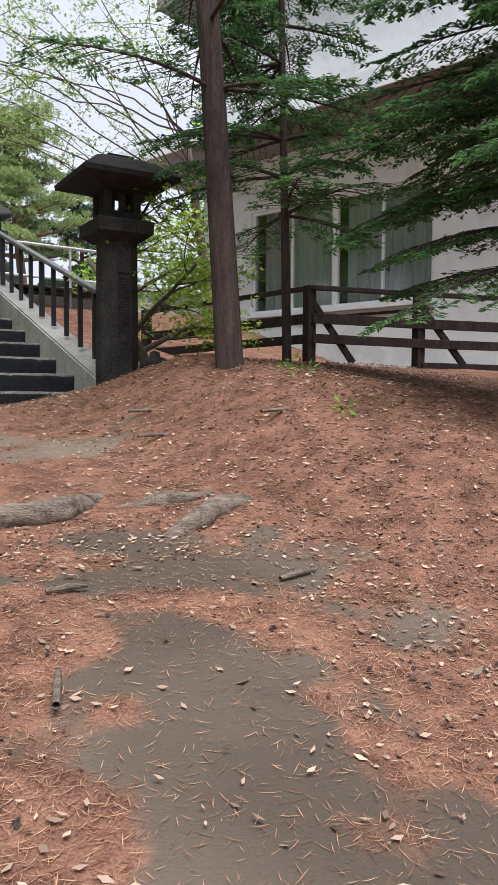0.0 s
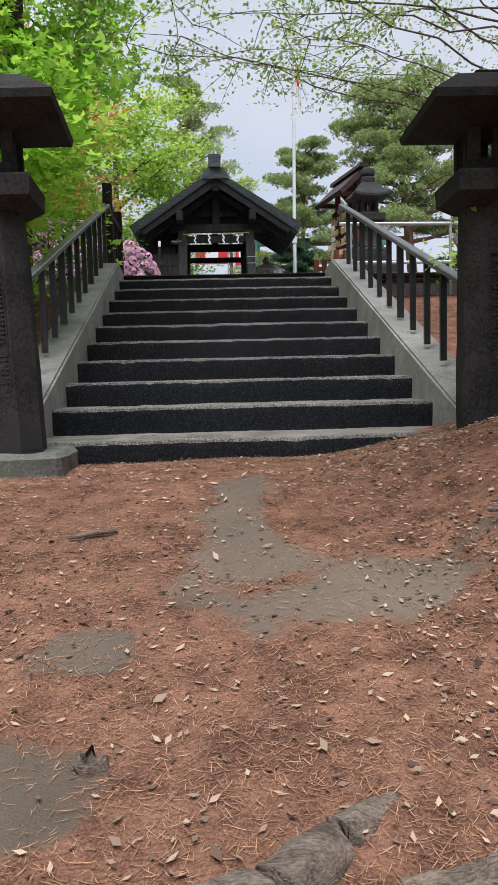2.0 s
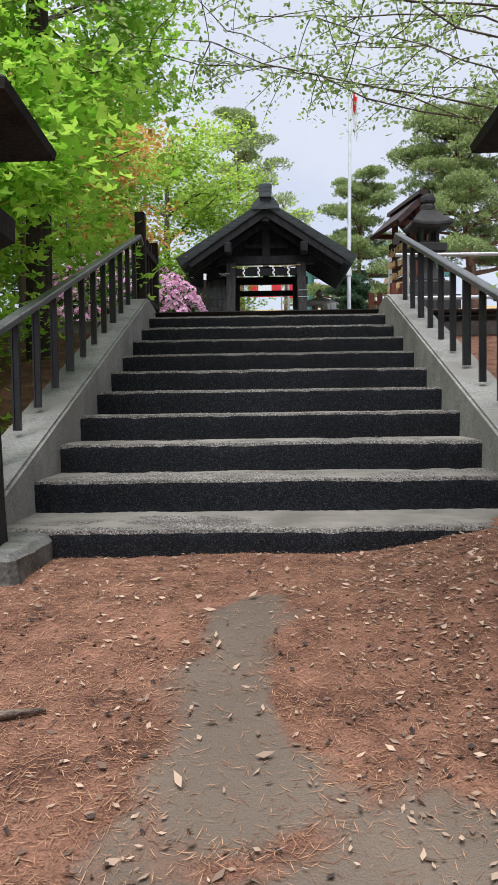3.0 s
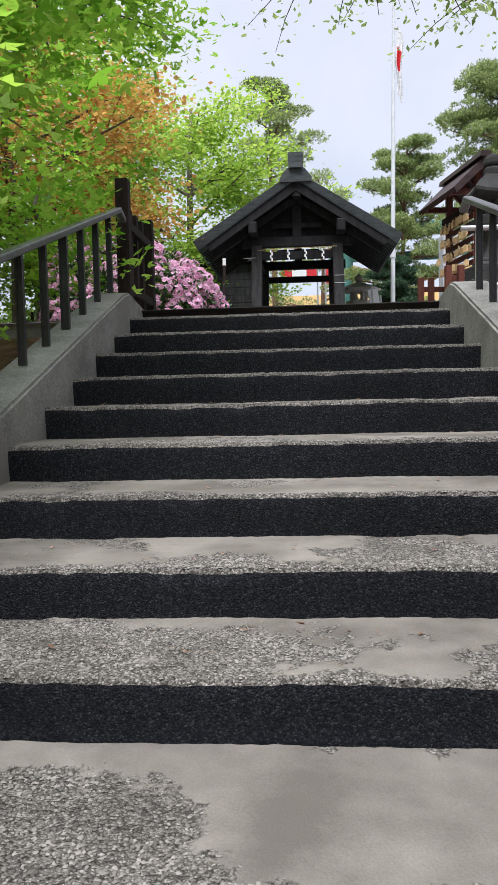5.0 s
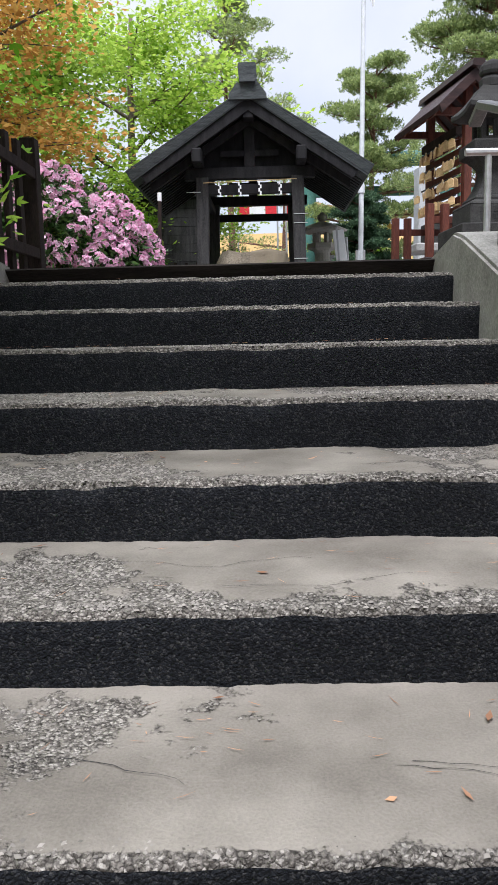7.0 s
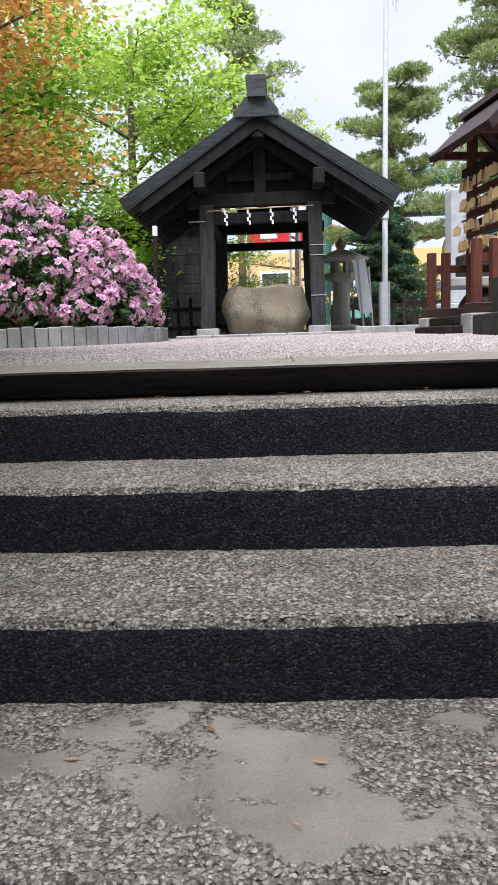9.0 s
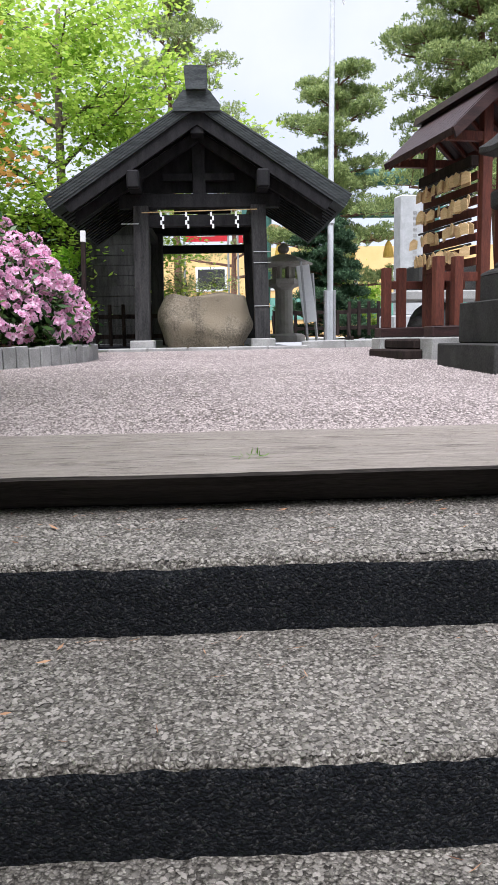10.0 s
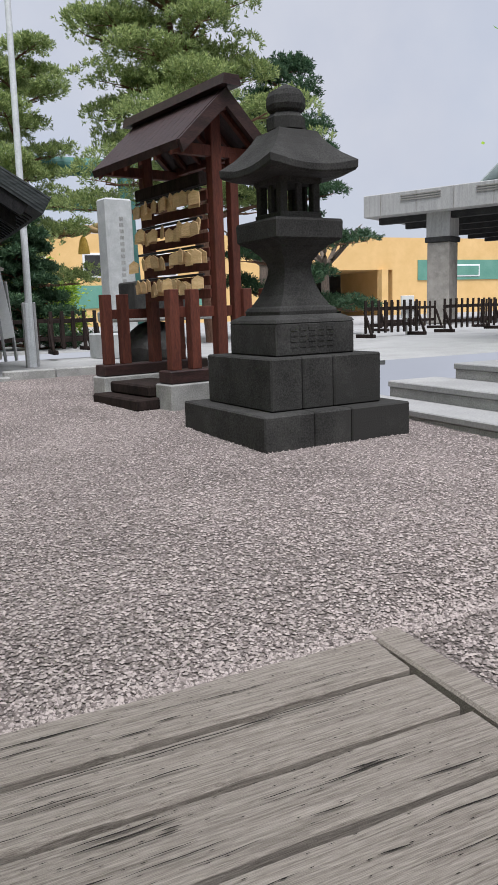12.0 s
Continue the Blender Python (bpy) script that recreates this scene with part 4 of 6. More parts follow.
# boulder basin
bm = bmesh.new()
bmesh.ops.create_icosphere(bm, subdivisions=5, radius=1)
for v in bm.verts:
    c = v.co
    c.x, c.y = math.copysign(abs(c.x) ** 0.55, c.x) * 0.68, math.copysign(abs(c.y) ** 0.7, c.y) * 0.5
    c.z = max(-0.9, min(c.z * 1.2, 0.8 - 0.12 * c.x)) * 0.46
    c += noise.noise_vector(c * 2.2) * 0.09 + noise.noise_vector(c * 9) * 0.008
smooth(solo("boulder_basin", bm, M_boulder, "large brown rounded boulder used as water basin", "boulder", (2.06, 21.75, 3.46)))


# ---- stone lantern in the yard ----
ln = thing("stone_lantern", "dark grey stone lantern on a stepped block base", "lantern", (4.72, 16.1, 2.915), 4)
for hw, z0, z1 in ((0.565, 0, 0.215), (0.43, 0.215, 0.545), (0.305, 0.545, 0.775)):
    if hw > 0.4:
        cuts = (-0.35, 0.15, 1.0) if hw > 0.5 else (-0.45, 0.1, 1.0)
        x = -1.0
        for c in cuts:
            part("base_block", box(x * hw + 0.003, c * hw - 0.003, -hw, hw, z0 - (0.15 if z0 == 0 else 0), z1, 0.01), M_andes, ln)
            x = c
    else:
        part("base_block", box(-hw, hw, -hw, hw, z0, z1 - 0.02, 0.01), M_andes, ln)
        part("base_cap", rings([(hw, z1 - 0.02), (hw - 0.01, z1), (0.24, z1 + 0.03)]), M_andes, ln)
bm = bmesh.new()
for i in range(5):
    for s in range(4):
        box(-0.2 + i * 0.07, -0.15 + i * 0.07, -0.3085, -0.3045, 0.6 + s * 0.035, 0.622 + s * 0.035, 0, bm)
tagged(part("inscription", bm, M_andes, ln), kind="stuff")
prof = [(0.2, 0.79), (0.222, 0.8), (0.225, 0.83), (0.213, 0.85), (0.19, 0.862), (0.182, 0.88), (0.152, 0.93), (0.125, 1.0), (0.107, 1.07), (0.103, 1.11), (0.112, 1.15), (0.145, 1.2), (0.18, 1.235), (0.19, 1.25)]
part("waist", rough_up(rings(prof, 4, 45), 0.004, 6), M_andes, ln)
part("platform", rings([(0.185, 1.245), (0.24, 1.275), (0.253, 1.29), (0.256, 1.395), (0.249, 1.41), (0.18, 1.416)], 4, 45), M_andes, ln)
for sx in (-1, 1):
    for sy in (-1, 1):
        part("fire_box_post", box(sx * 0.125 - 0.028, sx * 0.125 + 0.028, sy * 0.125 - 0.028, sy * 0.125 + 0.028, 1.412, 1.69, 0.006), M_andes, ln)
    part("mullion", box(sx * 0.13 - 0.012, sx * 0.13 + 0.012, -0.022, 0.022, 1.46, 1.64, 0.004), M_andes, ln)
    part("mullion", box(-0.022, 0.022, sx * 0.13 - 0.012, sx * 0.13 + 0.012, 1.46, 1.64, 0.004), M_andes, ln)
part("fire_box_sill", rings([(0.158, 1.412), (0.158, 1.455), (0.148, 1.46)], 4, 45), M_andes, ln)
part("fire_box_head", rings([(0.15, 1.635), (0.158, 1.64), (0.165, 1.69)], 4, 45), M_andes, ln)
n, cols = 4, 12
bm = bmesh.new()
ringsv = []
for r, z, lift in ((0.16, 1.672, 0), (0.26, 1.675, 0.008), (0.31, 1.682, 0.025), (0.322, 1.69, 0.035), (0.324, 1.728, 0.04), (0.295, 1.76, 0.028), (0.25, 1.808, 0.012), (0.205, 1.862, 0.003), (0.168, 1.915, 0), (0.148, 1.95, 0), (0.14, 1.965, 0), (0.11, 1.972, 0)):
    loop = []
    for i in range(n * cols):
        a = 2 * math.pi * i / (n * cols) + math.pi / 4
        ph = (i % cols) / cols
        k = 1 / math.cos((ph - 0.5) * 2 * math.pi / n)
        corner = (abs(ph - 0.5) * 2) ** 2.6
        loop.append(bm.verts.new((r * k * (1 + 0.02 * corner) * math.cos(a), r * k * (1 + 0.02 * corner) * math.sin(a), z + lift * corner)))
    ringsv.append(loop)
for a, b in zip(ringsv, ringsv[1:]):
    for i in range(n * cols):
        j = (i + 1) % (n * cols)
        bm.faces.new((a[i], a[j], b[j], b[i]))
bm.faces.new(ringsv[0][::-1])
bm.faces.new(ringsv[-1])
part("roof", rough_up(bm, 0.004, 7), M_andes, ln)
part("finial", rough_up(rings([(0.095, 1.965), (0.118, 1.98), (0.12, 2.05), (0.1, 2.075), (0.088, 2.085), (0.112, 2.1), (0.122, 2.13), (0.118, 2.18), (0.1, 2.215), (0.055, 2.24), (0.012, 2.262)], 8, 22.5), 0.004, 8), M_andes, ln)

# ---- votive plaque rack ----
em = thing("plaque_rack", "red-brown roofed rack hung with wooden votive plaques", "rack", (4.75, 18.2, 2.975), 11)
for y in (-0.58, 0.58):
    part("post", box(-0.05, 0.05, y - 0.05, y + 0.05, 0.3, 2.42, 0.006), M_red, em)
    part("tie", box(-0.42, 0.42, y - 0.035, y + 0.035, 2.05, 2.14, 0.005), M_red, em)
part("post", box(0.14, 0.22, -0.62, -0.54, 0.3, 2.1, 0.006), M_red, em)
part("purlin", box(-0.4, -0.33, -0.72, 0.72, 2.1, 2.17, 0.005), M_red, em)
part("purlin", box(0.33, 0.4, -0.72, 0.72, 2.1, 2.17, 0.005), M_red, em)
part("ridge_beam", box(-0.05, 0.05, -0.76, 0.76, 2.4, 2.47, 0.005), M_red, em)
for sx in (-1, 1):
    tp = lambda x: 2.56 - abs(x) * 0.95
    for j in range(12):
        a, b = -0.76 + j * 0.1267, -0.76 + (j + 1) * 0.1267
        part("roof_board", prism([(0, tp(0)), (sx * 0.47, tp(0.47)), (sx * 0.45, tp(0.47) - 0.06), (0, tp(0) - 0.07)], a + 0.002, b - 0.002), M_redroof, em)
    part("verge_board", prism([(0, tp(0) - 0.005), (sx * 0.465, tp(0.465) - 0.005), (sx * 0.43, tp(0.43) - 0.13), (0, tp(0) - 0.15)], -0.8, -0.765), M_redroof, em)
    for j in range(6):
        y = -0.65 + j * 0.26
        part("rafter", prism([(sx * 0.04, tp(0.04) - 0.072), (sx * 0.45, tp(0.45) - 0.072), (sx * 0.45, tp(0.45) - 0.11), (sx * 0.04, tp(0.04) - 0.12)], y - 0.02, y + 0.02), M_red, em)
part("ridge_cap", prism([(-0.09, 2.55), (0.09, 2.55), (0.07, 2.63), (-0.07, 2.63)], -0.88, 0.82), M_redroof, em)
part("head_board", box(-0.14, -0.06, -0.56, 0.56, 1.83, 1.93, 0.005), M_dwood, em)
for r in range(4):
    z = 1.76 - r * 0.235
    part("rod", rod((-0.13, -0.56, z + 0.04), (-0.13, 0.56, z + 0.04), 0.012, n=6), M_steel, em)
    for k in range(20):
        y = -0.52 + (k % 10) * 0.115 + random.uniform(-0.025, 0.025)
        o = random.uniform(0.0, 0.025) + (0.035 if k > 9 else 0)
        w, h = 0.066, 0.105
        if random.random() < (0.08 if k < 10 else 0.45):
            continue
        pl = prism([(-w, -h), (w, -h), (w, -0.018), (0, 0.012), (-w, -0.018)], -0.005, 0.005)
        pl.transform(Matrix.Translation((-0.145 - o, y, z + 0.02 + random.uniform(-0.045, 0.015))) @ Euler((radians(random.uniform(-8, 8)), radians(random.uniform(-5, 5)), radians(-90 + random.uniform(-20, 20)))).to_matrix().to_4x4())
        part("votive_plaque", pl, M_ema, em)
    for s in range(2):
        part("back_slat", box(-0.07, -0.052, -0.56, 0.56, z - 0.16 + s * 0.11, z - 0.08 + s * 0.11, 0.003), M_red, em)
for y, xs_ in ((-0.62, (-0.5, -0.3, -0.02, 0.25, 0.48)), (0.6, (-0.5, -0.32, -0.02, 0.3))):
    part("plinth_stone", box(-0.62, 0.6, y - 0.13, y + 0.13, -0.1, 0.2, 0.01), M_grey, em, "grey concrete plinth")
    part("plinth_beam", box(-0.6, 0.58, y - 0.1, y + 0.1, 0.203, 0.31, 0.01), M_redroof, em)
    for k, x in enumerate(xs_):
        bm = box(x - 0.045, x + 0.045, y - 0.045, y + 0.045, 0.31, 0.97, 0.004)
        part("fence_post", bm, M_red, em) if abs(x) > 0.06 else bm.free()
    part("fence_rail", box(-0.5, 0.5, y + 0.046, y + 0.08, 0.74, 0.83, 0.004), M_red, em)
st = thing("wooden_step", "dark weathered wooden step blocks before the plaque rack", "step", (4.15, 17.95, 2.96), 11)
part("lower_block", box(-0.2, 0.2, -0.42, 0.42, 0, 0.1, 0.015), M_dwood, st)
part("upper_block", box(-0.05, 0.4, -0.36, 0.36, 0.1, 0.2, 0.015), M_dwood, st)

# ---- planter with rhododendron ----
pt = thing("planter", "round bed edged with upright grey stone blocks", "planter", (-0.9, 18.6, 2.96))
for i in range(44):
    a = radians(-112 + i * 4.3)
    R = 1.75
    z1 = 0.2 + 0.01 * math.sin(i * 2.1)
    part("edging_block", box(-0.062, 0.062, -0.05, 0.05, -0.05, z1, 0.008, None, Matrix.Translation((R * math.cos(a), R * math.sin(a), 0)) @ Matrix.Rotation(a + math.pi / 2, 4, "Z")), M_grey, pt)
part("soil", rings([(1.7, 0), (1.7, 0.12), (1.2, 0.2), (0, 0.24)], 32, 0), M_floor, pt)

# ---- things behind the yard ----
fp = thing("flagpole", "tall white flagpole in a grey steel sleeve", "flagpole", (4.17, 23.1, 3.02))
part("pole", rod((0, 0, 0.3), (0.12, 0, 9.6), 0.055, 0.03, n=14), M_pole, fp)
for x in (-0.075, 0.075):
    part("sleeve", box(x - 0.02, x + 0.02, -0.06, 0.06, 0, 0.95, 0.004), M_alu, fp)
part("sleeve_plate", box(-0.055, 0.055, -0.05, 0.05, 0.0, 0.94, 0.004), M_pole, fp)
part("collar", rod((0.02, 0, 2.05), (0.02, 0, 2.2), 0.07, n=14), M_pole, fp)
bm = bmesh.new()
for i in range(12):
    for j in range(10):
        q = []
        for a, b in ((0, 0), (1, 0), (1, 1), (0, 1)):
            u, v = (i + a) / 12, (j + b) / 10
            q.append((0.14 + u * 0.16 * (1 - 0.3 * v) + 0.02 * math.sin(v * 9), 0.04 * math.sin(u * 14 + v * 3), 7.2 - v * 1.5 - u * 0.25))
        f = bm.faces.new([bm.verts.new(c) for c in q])
        f.material_index = 1 if 3 <= j <= 5 and 1 < i < 9 else 0
part("flag", bm, [M_paper, M_flagred], fp, "limp white flag with a red disc")

stl = thing("stone_stele", "tall pale granite stele with carved lettering", "stele", (5.3, 22.2, 3.14), 12)
part("base", box(-0.38, 0.38, -0.3, 0.3, 0, 0.36, 0.02), M_granite, stl)
part("slab", box(-0.21, 0.21, -0.14, 0.14, 0.36, 2.2, 0.025), M_granite, stl)
bm = bmesh.new()
for i in range(11):
    for s in range(3):
        box(0.0 + s * 0.022 - 0.01, 0.0 + s * 0.022 + 0.008, -0.1435, -0.1405, 1.9 - i * 0.085, 1.95 - i * 0.085, 0, bm)
tagged(part("inscription", bm, M_grey, stl), kind="stuff")

sl2 = thing("stone_lantern", "small pale granite lantern behind the water pavilion", "lantern", (3.5, 24.3, 3.1))
part("base", rings([(0.34, 0), (0.34, 0.12), (0.28, 0.16)], 6, 0), M_lstone, sl2)
part("shaft", rings([(0.17, 0.16), (0.16, 0.95), (0.2, 1.0)], 16, 0), M_lstone, sl2)
part("platform", rings([(0.2, 1.0), (0.28, 1.05), (0.28, 1.15)], 6, 0), M_lstone, sl2)
for k in range(6):
    part("fire_box_post", box(-0.04, 0.04, -0.03, 0.03, 1.15, 1.38, 0.005, None, Matrix.Rotation(radians(60 * k), 4, "Z") @ Matrix.Translation((0.17, 0, 0))), M_lstone, sl2)
part("roof", rings([(0.22, 1.37), (0.46, 1.4), (0.47, 1.44), (0.24, 1.55), (0.1, 1.6)], 6, 0), M_lstone, sl2)
smooth(part("finial", rings([(0.07, 1.62), (0.11, 1.68), (0.1, 1.74), (0.03, 1.8), (0, 1.82)], 14, 0), M_lstone, sl2))

mon = thing("stone_monument", "grey stone slab on a rough rock behind the rack", "monument", (5.35, 20.9, 3.1), 8)
bm = bmesh.new()
bmesh.ops.create_icosphere(bm, subdivisions=3, radius=0.45)
for v in bm.verts:
    v.co = Vector((v.co.x * 0.9, v.co.y * 0.8, v.co.z * 0.75 + 0.2)) + noise.noise_vector(v.co * 4) * 0.06
part("rock", bm, M_andes, mon)
part("slab", box(-0.62, 0.7, -0.35, 0.35, 0.56, 0.7, 0.02), M_grey, mon)
part("block", box(-0.35, 0.55, -0.25, 0.25, 0.7, 1.05, 0.02), M_andes, mon)
sb = thing("notice_board", "leaning white notice board on thin legs", "board", (3.95, 23.6, 3.1), 10)
part("panel", box(-0.12, 0.12, -0.015, 0.015, 0.35, 1.35, 0.004, None, Matrix.Rotation(radians(-8), 4, "Y")), M_paper, sb)
part("leg", beam((-0.1, 0, 0), (-0.22, 0, 1.4), 0.04, 0.04), M_alu, sb)
part("leg", beam((0.1, 0.1, 0), (0.0, 0.02, 1.2), 0.04, 0.04), M_alu, sb)

def picket(x, y, z, rz, w, n, h=0.72, label="dark brown wooden picket barrier on feet"):
    e = thing("picket_fence", label, "fence", (x, y, z), rz, "picket barriers")
    for i in range(n):
        px = -w / 2 + w * i / (n - 1)
        part("picket", box(px - 0.03, px + 0.03, -0.015, 0.015, 0.08, h, 0.004), M_dwood, e)
    for zz in (0.2, 0.52):
        part("rail", box(-w / 2, w / 2, 0.016, 0.045, zz, zz + 0.07, 0.004), M_dwood, e)
    for s in (-1, 1):
        part("foot", box(s * w / 2 - 0.04, s * w / 2 + 0.04, -0.25, 0.25, 0, 0.07, 0.006), M_dwood, e)
        part("stay", beam((s * w / 2 + s * 0.03, -0.2, 0.06), (s * w / 2 + s * 0.03, 0.0, 0.5), 0.04, 0.05), M_dwood, e)
    return e


picket(5.15, 24.6, 3.12, 0, 0.75, 5, 0.72)
picket(11.4, 24.05, 3.14, 8, 1.4, 9)
picket(14.1, 24.8, 3.14, 14, 1.9, 10)
picket(14.4, 27.4, 3.12, 10, 2.0, 11)
picket(17.2, 27.0, 3.12, 10, 1.8, 10)
picket(0.3, 22.6, 3.02, 0, 2.6, 13, 0.75, "dark weathered wooden picket fence by the pavilion")
picket(-2.2, 20.6, 3.02, 15, 2.6, 13, 0.75, "dark weathered wooden picket fence by the pavilion")
picket(4.5, 25.6, 3.12, 5, 2.2, 11, 0.6)

# dark shed behind the pavilion
sh = thing("dark_shed", "black boarded shed behind the water pavilion", "shed", (-1.0, 25.6, 3.02), kind="structure")
for i in range(12):
    part("board", box(-2.2, 1.9, -0.02 - 0.006 * (i % 2), 0.0, 0.05 + i * 0.2, 0.245 + i * 0.2, 0.004), M_blackv, sh)
part("core", box(-2.2, 1.9, 0.0, 3, 0, 2.5), M_black, sh)
part("roof", box(-2.4, 2.0, -0.25, 3.2, 2.5, 2.62), M_shingle, sh)

# torii with straw rope
to = thing("torii_gate", "tall green torii gate hung with a straw rope", "gate", (5.9, 31.0, 3.0), 0)
for sx in (-1, 1):
    part("pillar", rod((sx * 2.4, 0, 0), (sx * 2.25, 0, 4.3), 0.2, 0.18, n=20), M_torii, to)
part("top_beam", rod((-3.4, 0, 4.4), (3.4, 0, 4.4), 0.22, n=20), M_torii, to)
part("tie_beam", box(-2.9, 2.9, -0.1, 0.1, 3.35, 3.62, 0.01), M_torii, to)
rp = []
for s in range(2):
    rp.append([(Vector((-2.2 + 4.4 * i / 40, 0.06 * math.cos(i * 1.1 + s * math.pi) - 0.15, 3.1 - 0.35 * math.sin(math.pi * i / 40) + 0.06 * math.sin(i * 1.1 + s * math.pi))), 0.075) for i in range(41)])
me = tubes(rp, 8)
me.materials.append(M_rope)
ob = new("straw_rope", me)
ob.parent = to
for x in (-1.9, -1.05, 0, 1.05):
    part("tassel", rings([(0.15, 2.28), (0.14, 2.4), (0.09, 2.62), (0.03, 2.72)], 12, 0), M_tassel, to).location = (x, -0.15, 0.0)

# far yellow building and open hall
yb = thing("yellow_building", "long yellow building with a green band and dark garage opening", "building", (0, 52, 3.1), kind="structure")
part("wall", box(-10, 22.5, 0, 8, 0, 4.9), M_yellow, yb)
part("wall", box(22.5, 32, 0.0, 8, 2.9, 4.9), M_yellow, yb)
part("wall", box(32, 75, 0, 8, 0, 4.9), M_yellow, yb)
part("band", box(-10, 20, -0.06, -0.004, 1.0, 2.2), M_greenb, yb, "green painted band")
part("band", box(34, 75, -0.06, -0.004, 2.2, 3.5), M_greenb, yb, "green painted band")
# dark sheet paints the shade deep inside the garage opening
part("opening_shade", box(22.6, 31.9, 6, 6.2, 0, 2.9), M_dark, yb)
for x in (24.2, 31.2):
    part("column", box(x - 0.25, x + 0.25, -0.3, 0.2, 0, 2.9), M_yellow, yb)
for i in range(7):
    x = -6 + i * 3.6
    w_ = part("window", box(x, x + 1.7, -0.05, 0.02, 2.6, 3.9, 0.02), M_white, yb, "pale framed window")
    part("pane", box(x + 0.12, x + 1.58, -0.07, -0.052, 2.72, 3.78), M_dark, w_)
for i in range(4):
    x = 37 + i * 5
    w_ = part("window", box(x, x + 2.2, -0.1, -0.062, 2.4, 3.2, 0.02), M_white, yb, "pale framed window")
    part("pane", box(x + 0.12, x + 2.08, -0.12, -0.102, 2.5, 3.1), M_greenb, w_)

hl = thing("open_hall", "open hall with a heavy concrete roof edge and stone clad columns", "hall", (16.5, 32.5, 3.14), -62, kind="structure")
part("fascia", box(0, 16, 0, 11, 3.4, 4.08, 0.02), M_pave_roof, hl)
for i in range(5):
    for j in range(3):
        part("groove", box(1.3 + i * 2.4, 2.6 + i * 2.4, -0.03, -0.002, 3.8 + j * 0.07, 3.835 + j * 0.07), M_conc, hl)
for i in range(12):
    part("streak_panel", box(0.6 + i * 1.2, 0.62 + i * 1.2, -0.012, -0.002, 3.42, 4.06), M_conc, hl)
bm = bmesh.new()
for i in range(40):
    q = [(2.6 + i * 0.34, 2.2, 4.08), (2.6 + i * 0.34 + 0.3, 2.2, 4.08), (4.3 + i * 0.3 + 0.26, 6.5, 5.6), (4.3 + i * 0.3, 6.5, 5.6)]
    bm.faces.new([bm.verts.new(c) for c in q])
    q2 = [(x, y, z - 0.06) for x, y, z in q]
    bm.faces.new([bm.verts.new(c) for c in (q[1], (q[1][0] + 0.04, q[1][1], q[1][2] - 0.02), (q[2][0] + 0.04, q[2][1], q[2][2] - 0.02), q[2])])
part("roof", bm, M_tin, hl, "pale green ribbed tin roof")
part("roof_gable", prism([(2.6, 4.09), (2.65, 4.09), (4.35, 5.58), (4.3, 5.58)], 2.25, 9.5), M_tin, hl)
for x, y in ((2.35, 0.8), (8.2, 0.8), (14, 0.8), (2.35, 8.5), (8.2, 8.5)):
    part("column", box(x - 0.36, x + 0.36, y - 0.36, y + 0.36, 0, 2.5, 0.02), M_lstone, hl)
    part("capital", box(x - 0.42, x + 0.42, y - 0.42, y + 0.42, 2.5, 2.66, 0.02), M_dark, hl)
    part("neck", box(x - 0.38, x + 0.38, y - 0.38, y + 0.38, 2.66, 3.4), M_pave_roof, hl)
    part("lamp", box(x - 0.41, x - 0.361, y - 0.1, y + 0.02, 1.95, 2.35, 0.01), M_dark, hl)
for i in range(6):
    part("joist", box(0.3, 15.5, 0.5 + i * 2, 0.75 + i * 2, 3.2, 3.4), M_dark, hl)
for x in (5.2, 6.6):
    part("post", box(x - 0.07, x + 0.07, 3.0, 3.14, 0, 3.4), M_dark, hl)
part("hanging_beam", box(4.6, 9, 2.95, 3.2, 2.2, 2.5), M_dark, hl)
cab = thing("signboard", "white standing sign on a thin post", "sign", (11.9, 24.2, 3.14))
part("panel", box(-0.16, 0.16, -0.02, 0.02, 0.35, 0.8, 0.005), M_paper, cab)
part("leg", rod((0.0, 0.03, 0), (0.0, 0.03, 0.7), 0.02), M_alu, cab)

for k, (x, y, w) in enumerate(((2.0, 33.0, 1.3), (3.2, 33.4, 0.5))):
    bn = thing("red_banner", "red cloth banner between two poles beyond the pavilion", "banner", (x, y, 3.12), 0, "red banners")
    for s in (-1, 1):
        part("pole", rod((s * w / 2, 0, 0), (s * w / 2, 0, 3.7), 0.03, n=8), M_alu, bn)
    part("cloth", box(-w / 2, w / 2, -0.01, 0.01, 2.9, 3.6), M_flagred, bn)
    part("white_panel", box(-w / 5, w / 5, -0.016, -0.012, 3.05, 3.45), M_paper, bn)


# ---- plants ----
rng = np.random.default_rng(7)


def limb(p, d, length, r0, r1, bend=0.25, steps=6, droop=0.0, rnd=random):
    path, p, d = [(Vector(p), r0)], Vector(p), Vector(d).normalized()
    for i in range(steps):
        d = (d + Vector((rnd.uniform(-bend, bend), rnd.uniform(-bend, bend), rnd.uniform(-bend, bend) - droop)) * (1.6 / steps)).normalized()
        p = p + d * (length / steps)
        path.append((p.copy(), r0 + (r1 - r0) * (i + 1) / steps))
    return path


